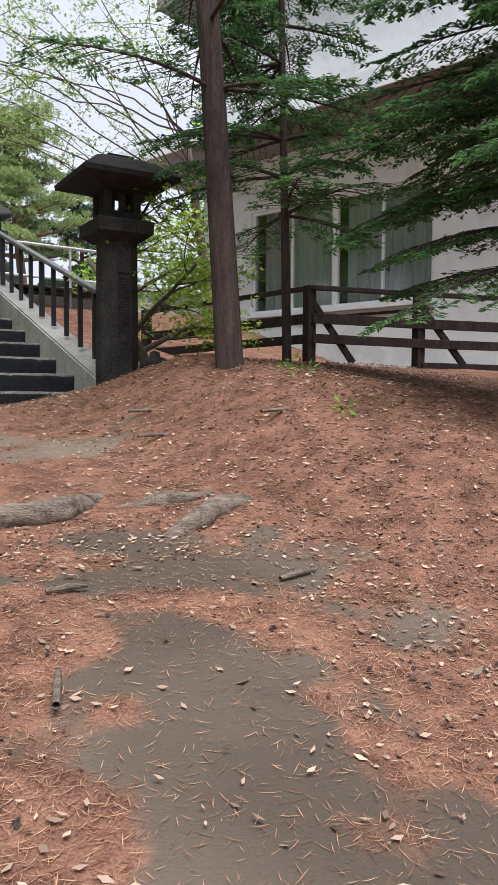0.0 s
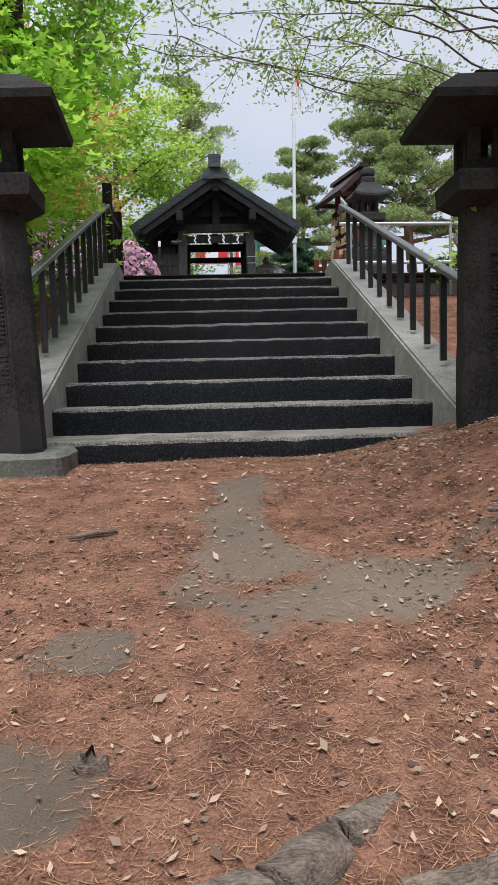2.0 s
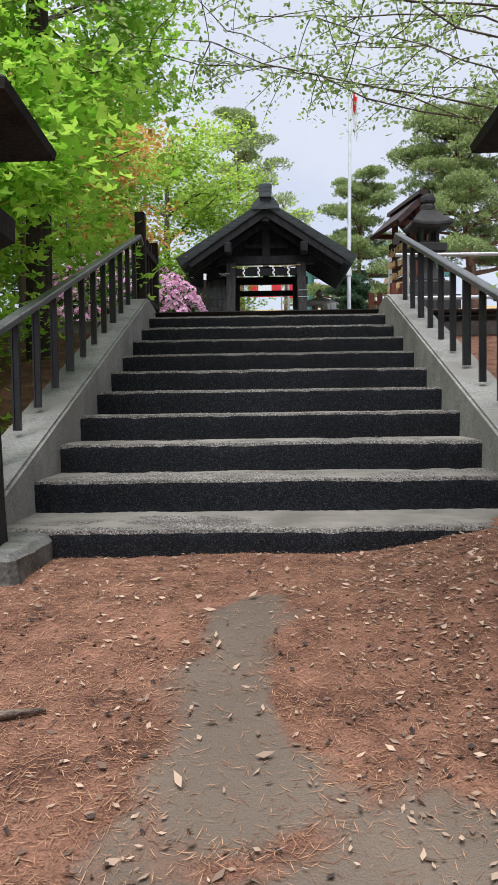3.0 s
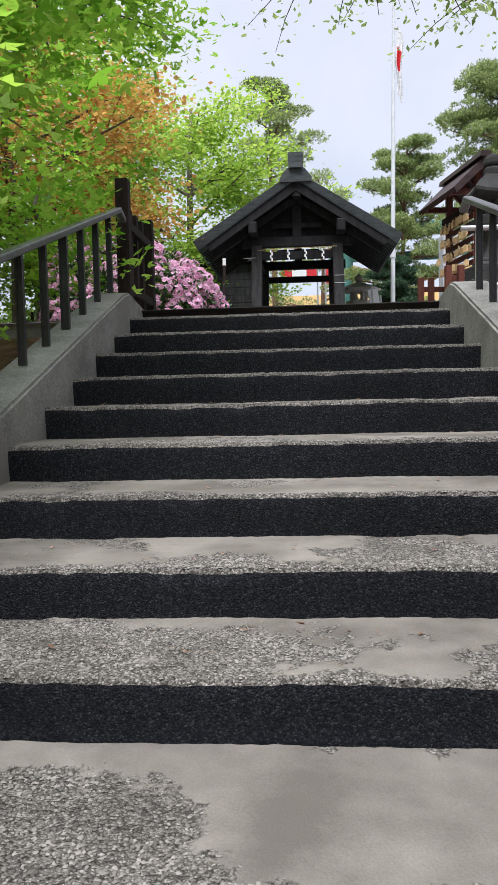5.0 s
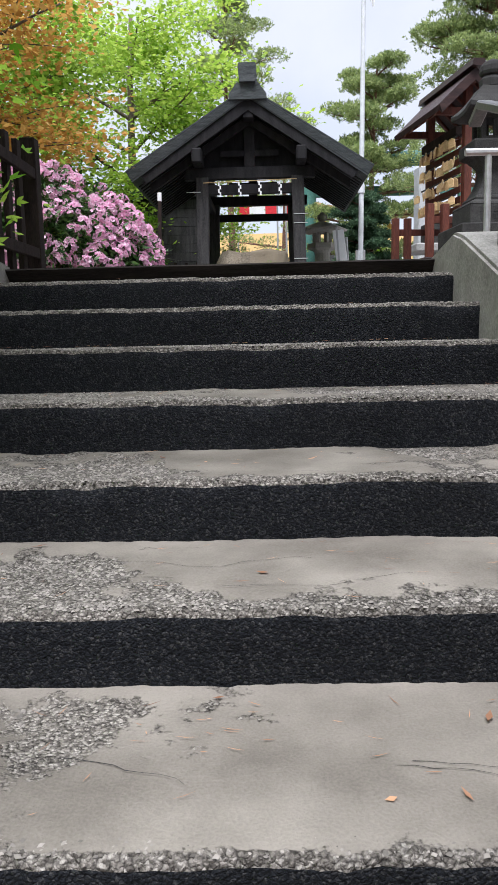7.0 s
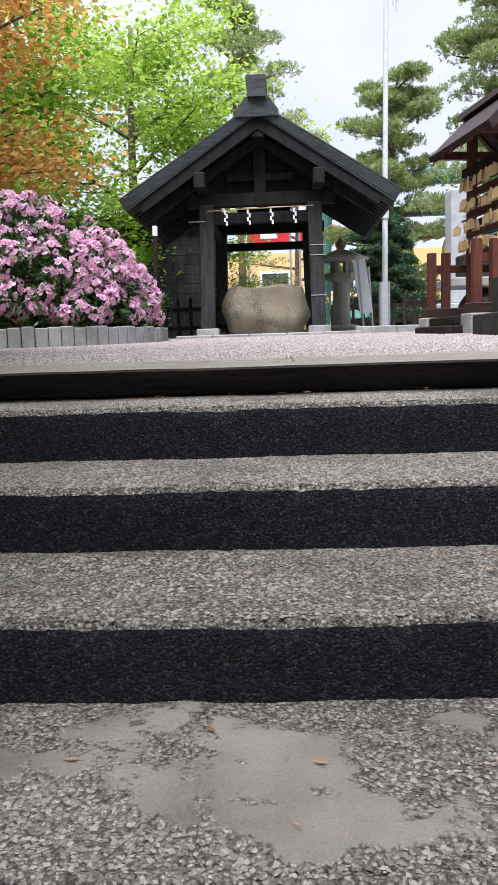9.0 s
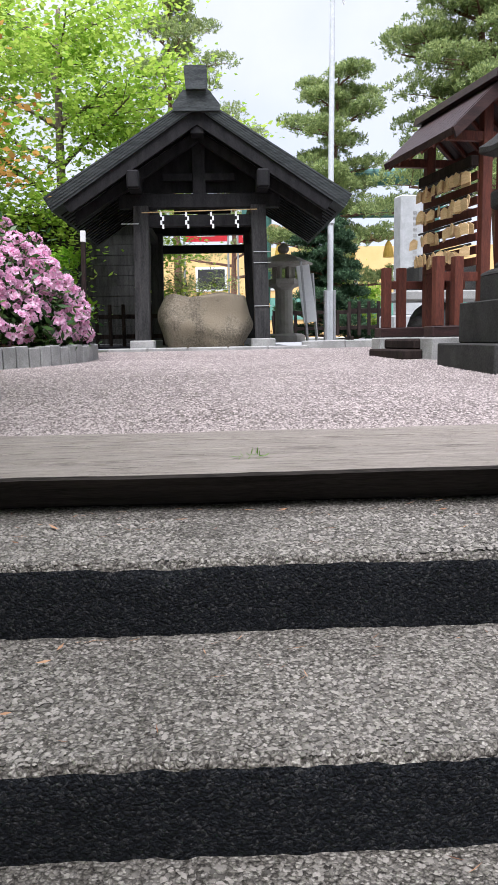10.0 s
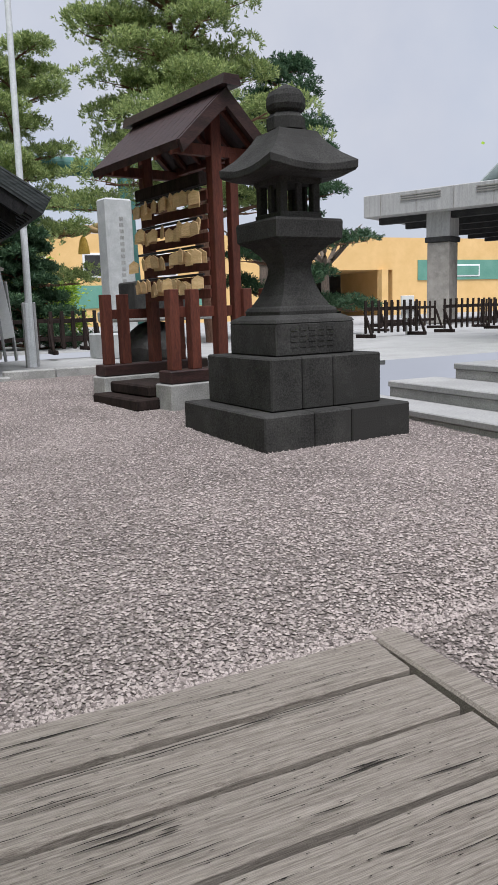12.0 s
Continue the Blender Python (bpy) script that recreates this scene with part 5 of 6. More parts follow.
def leaves_at(name, spots, per, spread, size, material, flat=0.5, aspect=0.6, seed=1, radial=False, fold=0.0, down=0.0, lobed=False):
    """Leaves in clumps round the spots. spread: half sizes of a clump in x, y, z."""
    g = np.random.default_rng(seed)
    c = np.repeat(np.array([tuple(s) for s in spots]), per, axis=0)
    off = g.normal(size=c.shape) * 0.5
    pos = c + off * np.array(spread)
    ax = unit(off + g.normal(size=c.shape) * 0.25) if radial else unit(g.normal(size=c.shape) * np.array([1, 1, 1 - flat]) + np.array([0, 0, -down]))
    up = unit(g.normal(size=c.shape) * (1 - flat) + np.array([0, 0, 1.0]))
    side = unit(np.cross(ax, up))
    L = size * g.uniform(0.6, 1.25, len(c))
    return (scatter_lobed if lobed else scatter)(name, pos, ax, side, L, L * aspect, material, fold)


def wood(name, paths, material, parent, n=6):
    me = tubes(paths, n)
    me.materials.append(material)
    ob = new(name, me)
    ob.parent = parent
    return ob


def leafy(name, me, parent):
    ob = new(name, me)
    ob.parent = parent
    return ob


def broadleaf(label, at, h, r, crown_r, z0, leaf, lmat, bark, seed, limbs=9, per=60, clump=(0.55, 0.55, 0.22), lean=(0, 0), group="", aspect=0.8, subs=5, name="tree", fold=0.08, keep=None, lobed=False, bend=0.3):
    rnd = random.Random(seed)
    e = thing(name, label, "tree", at, 0, group)
    trunk = limb((0, 0, -0.2), (lean[0], lean[1], 1), h * 0.8, r, r * 0.3, 0.15, 9, rnd=rnd)
    paths, spots = [trunk], []
    for i in range(limbs):
        t = z0 + (0.98 - z0) * (i + rnd.random()) / limbs
        k = min(int(t * 9), 8)
        p, rr = trunk[k]
        a = i * 2.4 + rnd.uniform(-0.5, 0.5)
        up = 0.25 + 0.6 * t
        ln = crown_r * rnd.uniform(0.75, 1.15) * (1.1 - 0.5 * abs(t - 0.55))
        b = limb(p, (math.cos(a), math.sin(a), up), ln, rr * 0.6, 0.012, bend, 7, 0.12, rnd)
        paths.append(b)
        for s in range(subs):
            q, qr = b[2 + (s % 5)]
            a2 = a + rnd.uniform(-1.3, 1.3)
            c = limb(q, (math.cos(a2), math.sin(a2), rnd.uniform(-0.15, 0.5)), ln * rnd.uniform(0.3, 0.55), qr * 0.6, 0.004, bend + 0.05, 5, 0.08, rnd)
            paths.append(c)
            spots += [c[3][0], c[5][0], (c[4][0] + c[5][0]) / 2 + Vector((rnd.uniform(-0.2, 0.2), rnd.uniform(-0.2, 0.2), rnd.uniform(-0.1, 0.15)))]
        spots += [b[5][0], b[7][0]]
    if keep:
        spots = [s for s in spots if keep(s + Vector(at))]
        paths = [p for p in paths if p is trunk or all(keep(q + Vector(at)) for q, _ in p)]
    wood("trunk", paths, bark, e, 7)
    leafy("crown", leaves_at("leaves", spots, per, clump, leaf, lmat, 0.55, aspect, seed, fold=fold, lobed=lobed), e)
    return e


def pine(label, at, h, r, crown_r, z0, seed, lmat, limbs=14, lean=(0, 0), pad=0.42, needle=0.085, name="pine_tree", group="", taper=0.75, shoots=56, tall=0.5):
    """Limbs in loose tiers; each twig ends in a flat pad of upright shoots set round with needles."""
    rnd = random.Random(seed)
    e = thing(name, label, "tree", at, 0, group)
    trunk = limb((0, 0, -0.2), (lean[0], lean[1], 1), h, r, r * 0.2, 0.16, 12, rnd=rnd)
    paths, pads = [trunk], []
    for i in range(limbs):
        t = z0 + (1.0 - z0) * (i + 0.6 * rnd.random()) / limbs
        f = min(t * 12, 11.99)
        p = trunk[int(f)][0].lerp(trunk[int(f) + 1][0], f - int(f))
        rr = trunk[int(f)][1]
        a = i * 2.4 + rnd.uniform(-0.5, 0.5)
        ln = crown_r * (1.12 - taper * (t - z0) / (1 - z0)) * rnd.uniform(0.65, 1.12)
        b = limb(p, (math.cos(a), math.sin(a), 0.05 + 0.3 * t), ln, rr * 0.5 + 0.01, 0.014, 0.35, 7, 0.03, rnd)
        paths.append(b)
        for s in range(7):
            q, qr = b[2 + (s % 6)]
            a2 = a + rnd.choice((-1, 1)) * rnd.uniform(0.3, 1.3)
            c = limb(q, (math.cos(a2), math.sin(a2), rnd.uniform(0.0, 0.35)), ln * rnd.uniform(0.16, 0.38), qr * 0.6, 0.006, 0.3, 4, -0.05, rnd)
            paths.append(c)
            pads.append((c[4][0], rnd.uniform(0.55, 1.1) * pad))
        pads.append((b[7][0], pad * 0.9))
    pads.append((trunk[-1][0], pad * 0.9))
    g = np.random.default_rng(seed)
    roots_, tips_ = [], []
    for c, rad in pads:
        m = max(6, int(shoots * (rad / pad) ** 2))
        ang, rr = g.uniform(0, 2 * np.pi, m), rad * np.sqrt(g.uniform(0, 1, m))
        x, y = rr * np.cos(ang), rr * np.sin(ang)
        z = tall * rad * (1 - (rr / rad) ** 2) + g.normal(0, 0.05 * rad, m)
        roots_.append(np.stack([c[0] + x, c[1] + y, c[2] + z], 1))
        tips_.append(unit(np.stack([x / rad * 0.9 + g.normal(0, 0.25, m), y / rad * 0.9 + g.normal(0, 0.25, m), np.full(m, 0.75)], 1)))
    roots_, tips_ = np.concatenate(roots_), np.concatenate(tips_)
    per = 13
    o, d = np.repeat(roots_, per, 0), np.repeat(tips_, per, 0)
    along = g.uniform(0, 1, len(o))[:, None] * 0.12
    ax = unit(d * 0.75 + unit(g.normal(size=o.shape)) * 0.8)
    side = unit(np.cross(ax, g.normal(size=o.shape)))
    L = needle * g.uniform(0.7, 1.25, len(o))
    wood("trunk", paths, M_pbark, e, 7)
    leafy("crown", scatter("needles", o + d * along, ax, side, L, L * 0.26, lmat), e)
    return e


def conifer(label, at, h, r, spread, z0, seed, lmat, whorls=16, per=5, leaf=0.05, dens=150, droop=0.22, name="hemlock_tree", only=None, lmin=0.35, cut=1.0, lean=(0.02, 0.0)):
    """A straight trunk with tiers of flat, drooping sprays."""
    rnd = random.Random(seed)
    e = thing(name, label, "tree", at)
    trunk = limb((0, 0, -0.2), (lean[0], lean[1], 1), h, r, r * 0.15, 0.03, 12, rnd=rnd)
    paths, pos, ax = [trunk], [], []
    for i in range(whorls):
        t = z0 + (cut - z0) * i / whorls
        f = t * 12
        k = min(int(f), 11)
        p = trunk[k][0].lerp(trunk[k + 1][0], f - k)
        for j in range(per):
            a = rnd.uniform(0, 2 * math.pi) if only is None else radians(rnd.uniform(*only))
            ln = spread * (1.05 - 0.8 * t) * rnd.uniform(0.6, 1.1) + lmin * 0.3
            b = limb(p, (math.cos(a), math.sin(a), 0.1), ln, 0.016, 0.004, 0.22, 8, droop, rnd)
            paths.append(b)
            for m in range(2, 9):
                for half in (0.0, 0.5):
                    q = b[m - 1][0].lerp(b[m][0], 0.5 + half)
                    d = (b[m][0] - b[m - 1][0]).normalized()
                    s = d.cross(Vector((0, 0, 1))).normalized()
                    for sg in (-1, 1):
                        tw = (d * 0.9 + s * sg + Vector((0, 0, rnd.uniform(-0.25, 0.05)))).normalized()
                        tl = (0.1 + ln * 0.22 * (1.15 - m / 10)) * rnd.uniform(0.6, 1.2)
                        end = q + tw * tl + Vector((0, 0, -0.12 * tl))
                        paths.append([(q, 0.0035), (q.lerp(end, 0.5) + Vector((0, 0, 0.01)), 0.0025), (end, 0.0015)])
                        for f3 in (0.25, 0.45, 0.62, 0.78, 0.9, 1.0):
                            o = q.lerp(end, f3)
                            sub = (tw + tw.cross(Vector((0, 0, 1))) * rnd.choice((-0.8, 0.8)) + Vector((0, 0, -0.15))).normalized()
                            sl = tl * 0.4 * (1.25 - f3) + 0.03
                            sd = sub.cross(Vector((0, 0, 1))).normalized()
                            for u in range(dens // 18):
                                w = rnd.random()
                                pos.append(tuple(o + sub * sl * w + Vector((0, 0, rnd.gauss(0, 0.004)))))
                                ax.append(tuple((sub * 0.7 + sd * rnd.choice((-1, 1)) + Vector((0, 0, rnd.uniform(-0.2, 0.15)))).normalized()))
    pos, ax = np.array(pos), np.array(ax)
    g = np.random.default_rng(seed)
    side = unit(np.cross(ax, unit(g.normal(size=ax.shape) * 0.35 + np.array([0, 0, 1.0]))))
    L = leaf * g.uniform(0.6, 1.3, len(pos))
    wood("trunk", paths, M_bark, e, 6)
    leafy("crown", scatter("needles", pos, ax, side, L, L * 0.36, lmat, 0.0), e)
    return e


# conifers on the bank
conifer("slender hemlock trunk with drooping dark sprays on the bank", (3.56, 5.02, ground_z(3.56, 5.02)), 9.5, 0.105, 1.5, 0.22, 3, M_lfir, 17, 3, dens=140, leaf=0.04, lean=(-0.055, 0.03))
conifer("thin young hemlock with feathery dark sprays", (4.5, 5.65, ground_z(4.5, 5.65) - 0.03), 6.0, 0.045, 1.25, 0.24, 5, M_lfir, 15, 4, dens=140, leaf=0.04, lean=(-0.03, 0.0))
conifer("bushy hemlock with fresh green hanging sprays", (5.6, 3.7, ground_z(5.6, 3.7)), 7.0, 0.1, 2.15, 0.17, 8, M_lfir, 20, 7, dens=190, leaf=0.044, droop=0.3, only=(95, 290))
conifer("tall dark conifer trunk beside the stairs", (-0.35, 11.2, 2.0), 15.0, 0.16, 3.0, 0.42, 11, M_lfir, 10, 4, leaf=0.1, dens=40)

# maples and other trees on both sides of the stairs
left = lambda p: (p.x < -0.15 and p.y > 7.6) or (p.x < 0.85 - 0.12 * max(0, p.y - 9) and p.y > 7.9 and p.z > nosing(p.y) + (0.85 if p.y < 8.7 else 1.45)) or p.z > 5.2 or (p.z > 4.2 and p.x < 1.1 and 8.5 < p.y < 11.0)
broadleaf("bright green maple leaning over the stair railing", (-1.0, 9.4, 1.5), 5.6, 0.1, 2.2, 0.08, 0.085, M_lmaple, M_mbark, 21, 17, 95, (0.5, 0.5, 0.22), (0.05, -0.1), name="maple_tree", subs=7, keep=left, lobed=True)
broadleaf("bright green maple by the stair head", (-1.2, 12.0, 2.4), 6.8, 0.12, 2.7, 0.12, 0.09, M_lmaple, M_mbark, 22, 16, 95, (0.6, 0.6, 0.28), name="maple_tree", subs=7, lobed=True, keep=lambda p: p.x < 0.2 or (p.z > 4.4 and p.x < 0.75))
broadleaf("rust-coloured maple above the flower bed", (-3.0, 18.9, 3.0), 6.6, 0.12, 2.3, 0.36, 0.1, M_lrust, M_mbark, 23, 14, 46, (0.65, 0.65, 0.25), name="maple_tree", subs=7, keep=lambda p: p.z > 5.0)
broadleaf("tall light green tree behind the pavilion", (-1.2, 27.5, 3.0), 9.4, 0.16, 2.9, 0.15, 0.13, M_lmaple2, M_mbark, 24, 18, 70, (0.8, 0.8, 0.45), name="tree", subs=7)
broadleaf("small green maple beside the pavilion", (-0.35, 21.6, 3.0), 1.75, 0.035, 0.6, 0.35, 0.085, M_lmaple, M_mbark, 25, 9, 60, (0.24, 0.24, 0.12), name="maple_tree")
broadleaf("light green tree at the edge of the yard", (-4.2, 23.5, 3.0), 8.6, 0.16, 3.0, 0.12, 0.13, M_lmaple2, M_mbark, 26, 16, 100, (0.8, 0.8, 0.45), name="tree", subs=7)
broadleaf("twisted small maple on the bank", (4.05, 7.05, ground_z(4.05, 7.0)), 2.0, 0.07, 1.2, 0.35, 0.05, M_lmaple2, M_mbark, 27, 10, 34, (0.3, 0.3, 0.15), (-0.35, 0.45), name="maple_tree", lobed=True, keep=lambda p: p.x > 3.6, bend=0.5)
ot = thing("tree", "sparse tree whose fine leafy twigs hang over the stairs", "tree", (7.2, 11.3, 1.9))
rnd = random.Random(28)
stem = limb((0, 0, -0.3), (-0.25, -0.1, 1), 3.6, 0.1, 0.06, 0.2, 8, rnd=rnd)
paths, spots, hang = [stem], [], []
for i in range(17):
    goal = Vector((rnd.uniform(-6.9, -2.2), rnd.uniform(-2.9, 0.4), 0))
    goal.z = 2.15 + 0.36 * (goal.y + 2.9) + 2.1 * rnd.random() ** 1.5
    p0 = stem[4 + i % 5][0]
    mid = p0.lerp(goal, 0.5) + Vector((rnd.uniform(-0.3, 0.3), rnd.uniform(-0.5, 0.5), 0.7))
    path = []
    for j in range(13):
        f = j / 12
        q = p0 * (1 - f) ** 2 + mid * 2 * f * (1 - f) + goal * f * f
        path.append((q + noise.noise_vector(q * 2.5 + Vector((i, 0, 0))) * 0.12 * (j > 0), 0.013 * (1 - f) + 0.0025))
    paths.append(path)
    for j in range(6, 13):
        for c in range(2):
            a = rnd.uniform(0, 2 * math.pi)
            tw = limb(path[j][0], (math.cos(a), math.sin(a), rnd.uniform(-0.45, 0.3)), rnd.uniform(0.35, 0.75), 0.005, 0.0018, 0.5, 5, 0.2, rnd)
            paths.append(tw)
            spots += [tw[m][0] for m in range(1, 6)]
wood("trunk", paths, M_mbark, ot, 5)
leafy("crown", leaves_at("leaves", spots, 7, (0.13, 0.13, 0.08), 0.05, M_ltwig, 0.45, 0.55, 28, fold=0.06, down=0.3), ot)
wd = broadleaf("dense green tree in the wood beside the path", (-5.2, 8.0, 1.0), 8.5, 0.16, 3.0, 0.1, 0.14, M_lmaple, M_mbark, 29, 14, 80, (0.8, 0.8, 0.5), name="tree", group="trees of the wood", subs=7)
for x, y, z, a in ((-6.5, 12.5, 2.0, 40), (-8.5, 4.0, 0.2, 130), (-5.8, 17.0, 2.6, 200), (-8.5, 21.0, 2.9, 290), (13.5, 17.2, 1.6, 100)):
    copy_thing(wd, pose(x, y, z, 0, 0, a))

# pines behind the yard
pine("pine with layered green pads behind the flagpole", (5.25, 30.0, 3.1), 6.7, 0.13, 1.75, 0.22, 41, M_lpine, 24, pad=0.4)
pine("tall pine showing over the pavilion roof", (1.0, 36.0, 3.1), 11.0, 0.16, 2.0, 0.55, 42, M_lpine, 18, pad=0.45)
pine("broad old pine with bright green pads", (8.4, 26.0, 3.1), 7.3, 0.2, 2.15, 0.36, 43, M_lpine, 36, (-0.07, 0), 0.5, taper=0.6, shoots=64)
pine("dark conifer behind the stone lantern", (10.75, 27.0, 3.1), 6.0, 0.13, 1.35, 0.12, 44, M_lpine_dark, 22, pad=0.36)
pine("pine at the side of the open hall", (13.0, 19.9, 3.1), 7.0, 0.14, 1.6, 0.4, 45, M_lpine_dark, 14, pad=0.4)
pine("pine beyond the plaza", (3.0, 44.0, 3.1), 9.5, 0.16, 3.0, 0.3, 46, M_lpine, 16, pad=0.6)
pine("dense dark evergreen by the flagpole", (4.75, 27.0, 3.1), 2.7, 0.06, 0.85, 0.05, 47, M_lpine_dark, 22, pad=0.26)
broadleaf("young green sapling behind the torii", (6.4, 33.5, 3.1), 2.4, 0.04, 0.8, 0.3, 0.11, M_lmaple2, M_mbark, 48, 8, 40, (0.35, 0.35, 0.3), name="sapling")
broadleaf("pale weeping shrub beyond the pavilion", (1.6, 28.0, 3.1), 2.0, 0.04, 0.9, 0.2, 0.09, M_lpine, M_mbark, 49, 8, 40, (0.35, 0.35, 0.3), name="shrub", aspect=0.3)
broadleaf("low reddish shrub beyond the pavilion", (2.3, 27.2, 3.1), 1.1, 0.03, 0.7, 0.1, 0.06, M_lrust, M_mbark, 50, 8, 50, (0.3, 0.3, 0.2), name="shrub")

# bare pollarded trees by the hall
for k, (x, y) in enumerate(((15.6, 38.0), (19.0, 39.0))):
    rnd = random.Random(60 + k)
    e = thing("bare_tree", "leafless pollarded tree with knotted limbs", "tree", (x, y, 3.1), 0, "pollarded trees")
    tr = limb((0, 0, -0.1), (0, 0, 1), 2.4, 0.2, 0.17, 0.1, 5, rnd=rnd)
    paths = [tr]
    for i in range(7):
        a = i * 0.9 + rnd.random()
        b = limb(tr[-1][0], (math.cos(a), math.sin(a), 0.9), 1.9, 0.11, 0.06, 0.5, 6, -0.1, rnd)
        paths.append(b)
        for s in range(3):
            paths.append(limb(b[3 + s][0], (math.cos(a + s - 1), math.sin(a + s - 1), 1.0), 0.8, 0.045, 0.015, 0.5, 4, 0, rnd))
    wood("trunk", paths, M_mbark, e, 6)

# rhododendron
rh = thing("rhododendron", "large rhododendron bush covered in pink blossom", "bush", (-0.75, 18.45, 3.15))
rnd = random.Random(5)
paths, tips = [], []
for i in range(26):
    a = rnd.uniform(0, 2 * math.pi)
    b = limb((0.2 * math.cos(a), 0.2 * math.sin(a), 0), (math.cos(a) * 1.3, math.sin(a) * 1.1, rnd.uniform(0.4, 1.6)), rnd.uniform(1.0, 1.6), 0.04, 0.01, 0.3, 6, 0.05, rnd)
    paths.append(b)
for p in paths:
    wood("stem", [p], M_mbark, rh, 6)
shell, heads = [], []
for i in range(1300):
    v = Vector((rnd.gauss(0, 1), rnd.gauss(0, 1), abs(rnd.gauss(0, 1)) - 0.25)).normalized()
    k = rnd.uniform(0.84, 1.0) + 0.09 * noise.noise(v * 3)
    top = 1.34 - 0.3 * (v.x + 0.3)
    c = Vector((v.x * 1.45 * k, v.y * 1.25 * k, 0.22 + max(v.z, -0.1) * top * k))
    if i % 2:
        shell.append(c)
    c = c * 1.08
    if rnd.random() < 0.8 and all((c - q).length > 0.13 for q, _ in heads):
        heads.append((c, Vector((v.x, v.y, v.z + 0.35)).normalized()))
leafy("leaves", leaves_at("leaves", shell, 26, (0.24, 0.24, 0.2), 0.11, M_lrhodo, 0.3, 0.36, 5), rh)
# each flower head is a dome of open bells
g = np.random.default_rng(6)
pc, pa, ps = [], [], []
for c, v in heads:
    rad = rnd.uniform(0.07, 0.095)
    for k in range(15):
        d = Vector(g.normal(size=3)).normalized()
        d = (d + v * 0.9).normalized()
        u = d.orthogonal().normalized()
        w = d.cross(u)
        o = c + d * rad
        for p in range(5):
            t = 2 * math.pi * p / 5 + k
            q = u * math.cos(t) + w * math.sin(t)
            pc.append(tuple(o + q * 0.004))
            pa.append(tuple((q + d * 0.55).normalized()))
            ps.append(tuple(q.cross(d).normalized()))
L = 0.042 * g.uniform(0.8, 1.2, len(pc))
leafy("blossom", scatter("petals", np.array(pc), np.array(pa), np.array(ps), L, L * 0.95, M_pink, 0.05), rh)
wp = thing("white_tipped_stake", "dark wooden stake with a white top beside the bush", "stake", (0.75, 18.75, 2.98))
part("stake", beam((0, 0, 0), (0.04, 0, 1.3), 0.05, 0.05), M_dwood, wp)
part("top", beam((0.04, 0, 1.3), (0.043, 0, 1.42), 0.055, 0.055), M_paper, wp)

# ---- roots and litter on the slope ----
def root(name, pts, r, label):
    path = []
    n = 40
    V = [Vector((x, y, ground_z(x, y) + dz)) for x, y, dz in pts]
    for i in range(n + 1):
        f = i / n * (len(V) - 1)
        k = min(int(f), len(V) - 2)
        p = V[k].lerp(V[k + 1], f - k)
        path.append((p + noise.noise_vector(p * 5) * 0.015, r * (0.3 + 0.7 * math.sin(math.pi * (0.1 + 0.8 * i / n))) * (1 + 0.25 * noise.noise(p * 9))))
    me = tubes([path], 14)
    me.materials.append(M_root)
    for v in me.vertices:
        v.co += noise.noise_vector(v.co * 22) * 0.009 + noise.noise_vector(v.co * 60) * 0.003
    return tagged(new(name, me), label, "root")


root("tree_root", ((1.36, 3.43, -0.02), (1.53, 3.5, 0.02), (1.67, 3.53, 0.03), (1.86, 3.58, 0.02), (2.0, 3.74, 0.0), (2.15, 3.85, -0.03)), 0.058, "thick exposed brown tree root across the path")
root("tree_root", ((1.4, 3.5, 0.0), (1.37, 3.36, 0.0), (1.34, 3.26, -0.04)), 0.036, "short exposed tree root")
root("tree_root", ((2.1, 3.64, -0.02), (2.26, 3.63, 0.0), (2.35, 3.63, 0.012), (2.46, 3.62, 0.0), (2.62, 3.62, -0.03)), 0.04, "knotted exposed tree root")
root("tree_root", ((2.13, 3.18, -0.02), (2.3, 3.25, 0.015), (2.44, 3.36, 0.02), (2.58, 3.4, 0.0), (2.7, 3.42, -0.03)), 0.05, "pale exposed tree root")
root("tree_root", ((1.46, 3.98, -0.03), (1.5, 4.0, 0.015), (1.53, 3.97, -0.03)), 0.04, "small dark root knot")


def litter(name, n, x0, x1, y0, y1, size, aspect, material, label, lift, tilt=0.25, seed=1, want=None):
    g = np.random.default_rng(seed)
    xs, ys = g.uniform(x0, x1, n), g.uniform(y0, y1, n)
    if want:
        k = np.array([want(x, y) for x, y in zip(xs, ys)]) > g.uniform(0, 1, n)
        xs, ys = xs[k], ys[k]
    z = np.array([ground_z(x, y) for x, y in zip(xs, ys)])
    a = g.uniform(0, 2 * np.pi, len(xs))
    ax = unit(np.stack([np.cos(a), np.sin(a), g.normal(0, tilt, len(xs)) * 0.5], 1))
    up = unit(np.stack([g.normal(0, tilt, len(xs)), g.normal(0, tilt, len(xs)), np.ones(len(xs))], 1))
    L = size * g.uniform(0.5, 1.3, len(xs))
    me = scatter(name, np.stack([xs, ys, z + lift], 1), ax, unit(np.cross(ax, up)), L, L * aspect, material, 0.05)
    return tagged(new(name, me), label, "litter", "", "stuff")


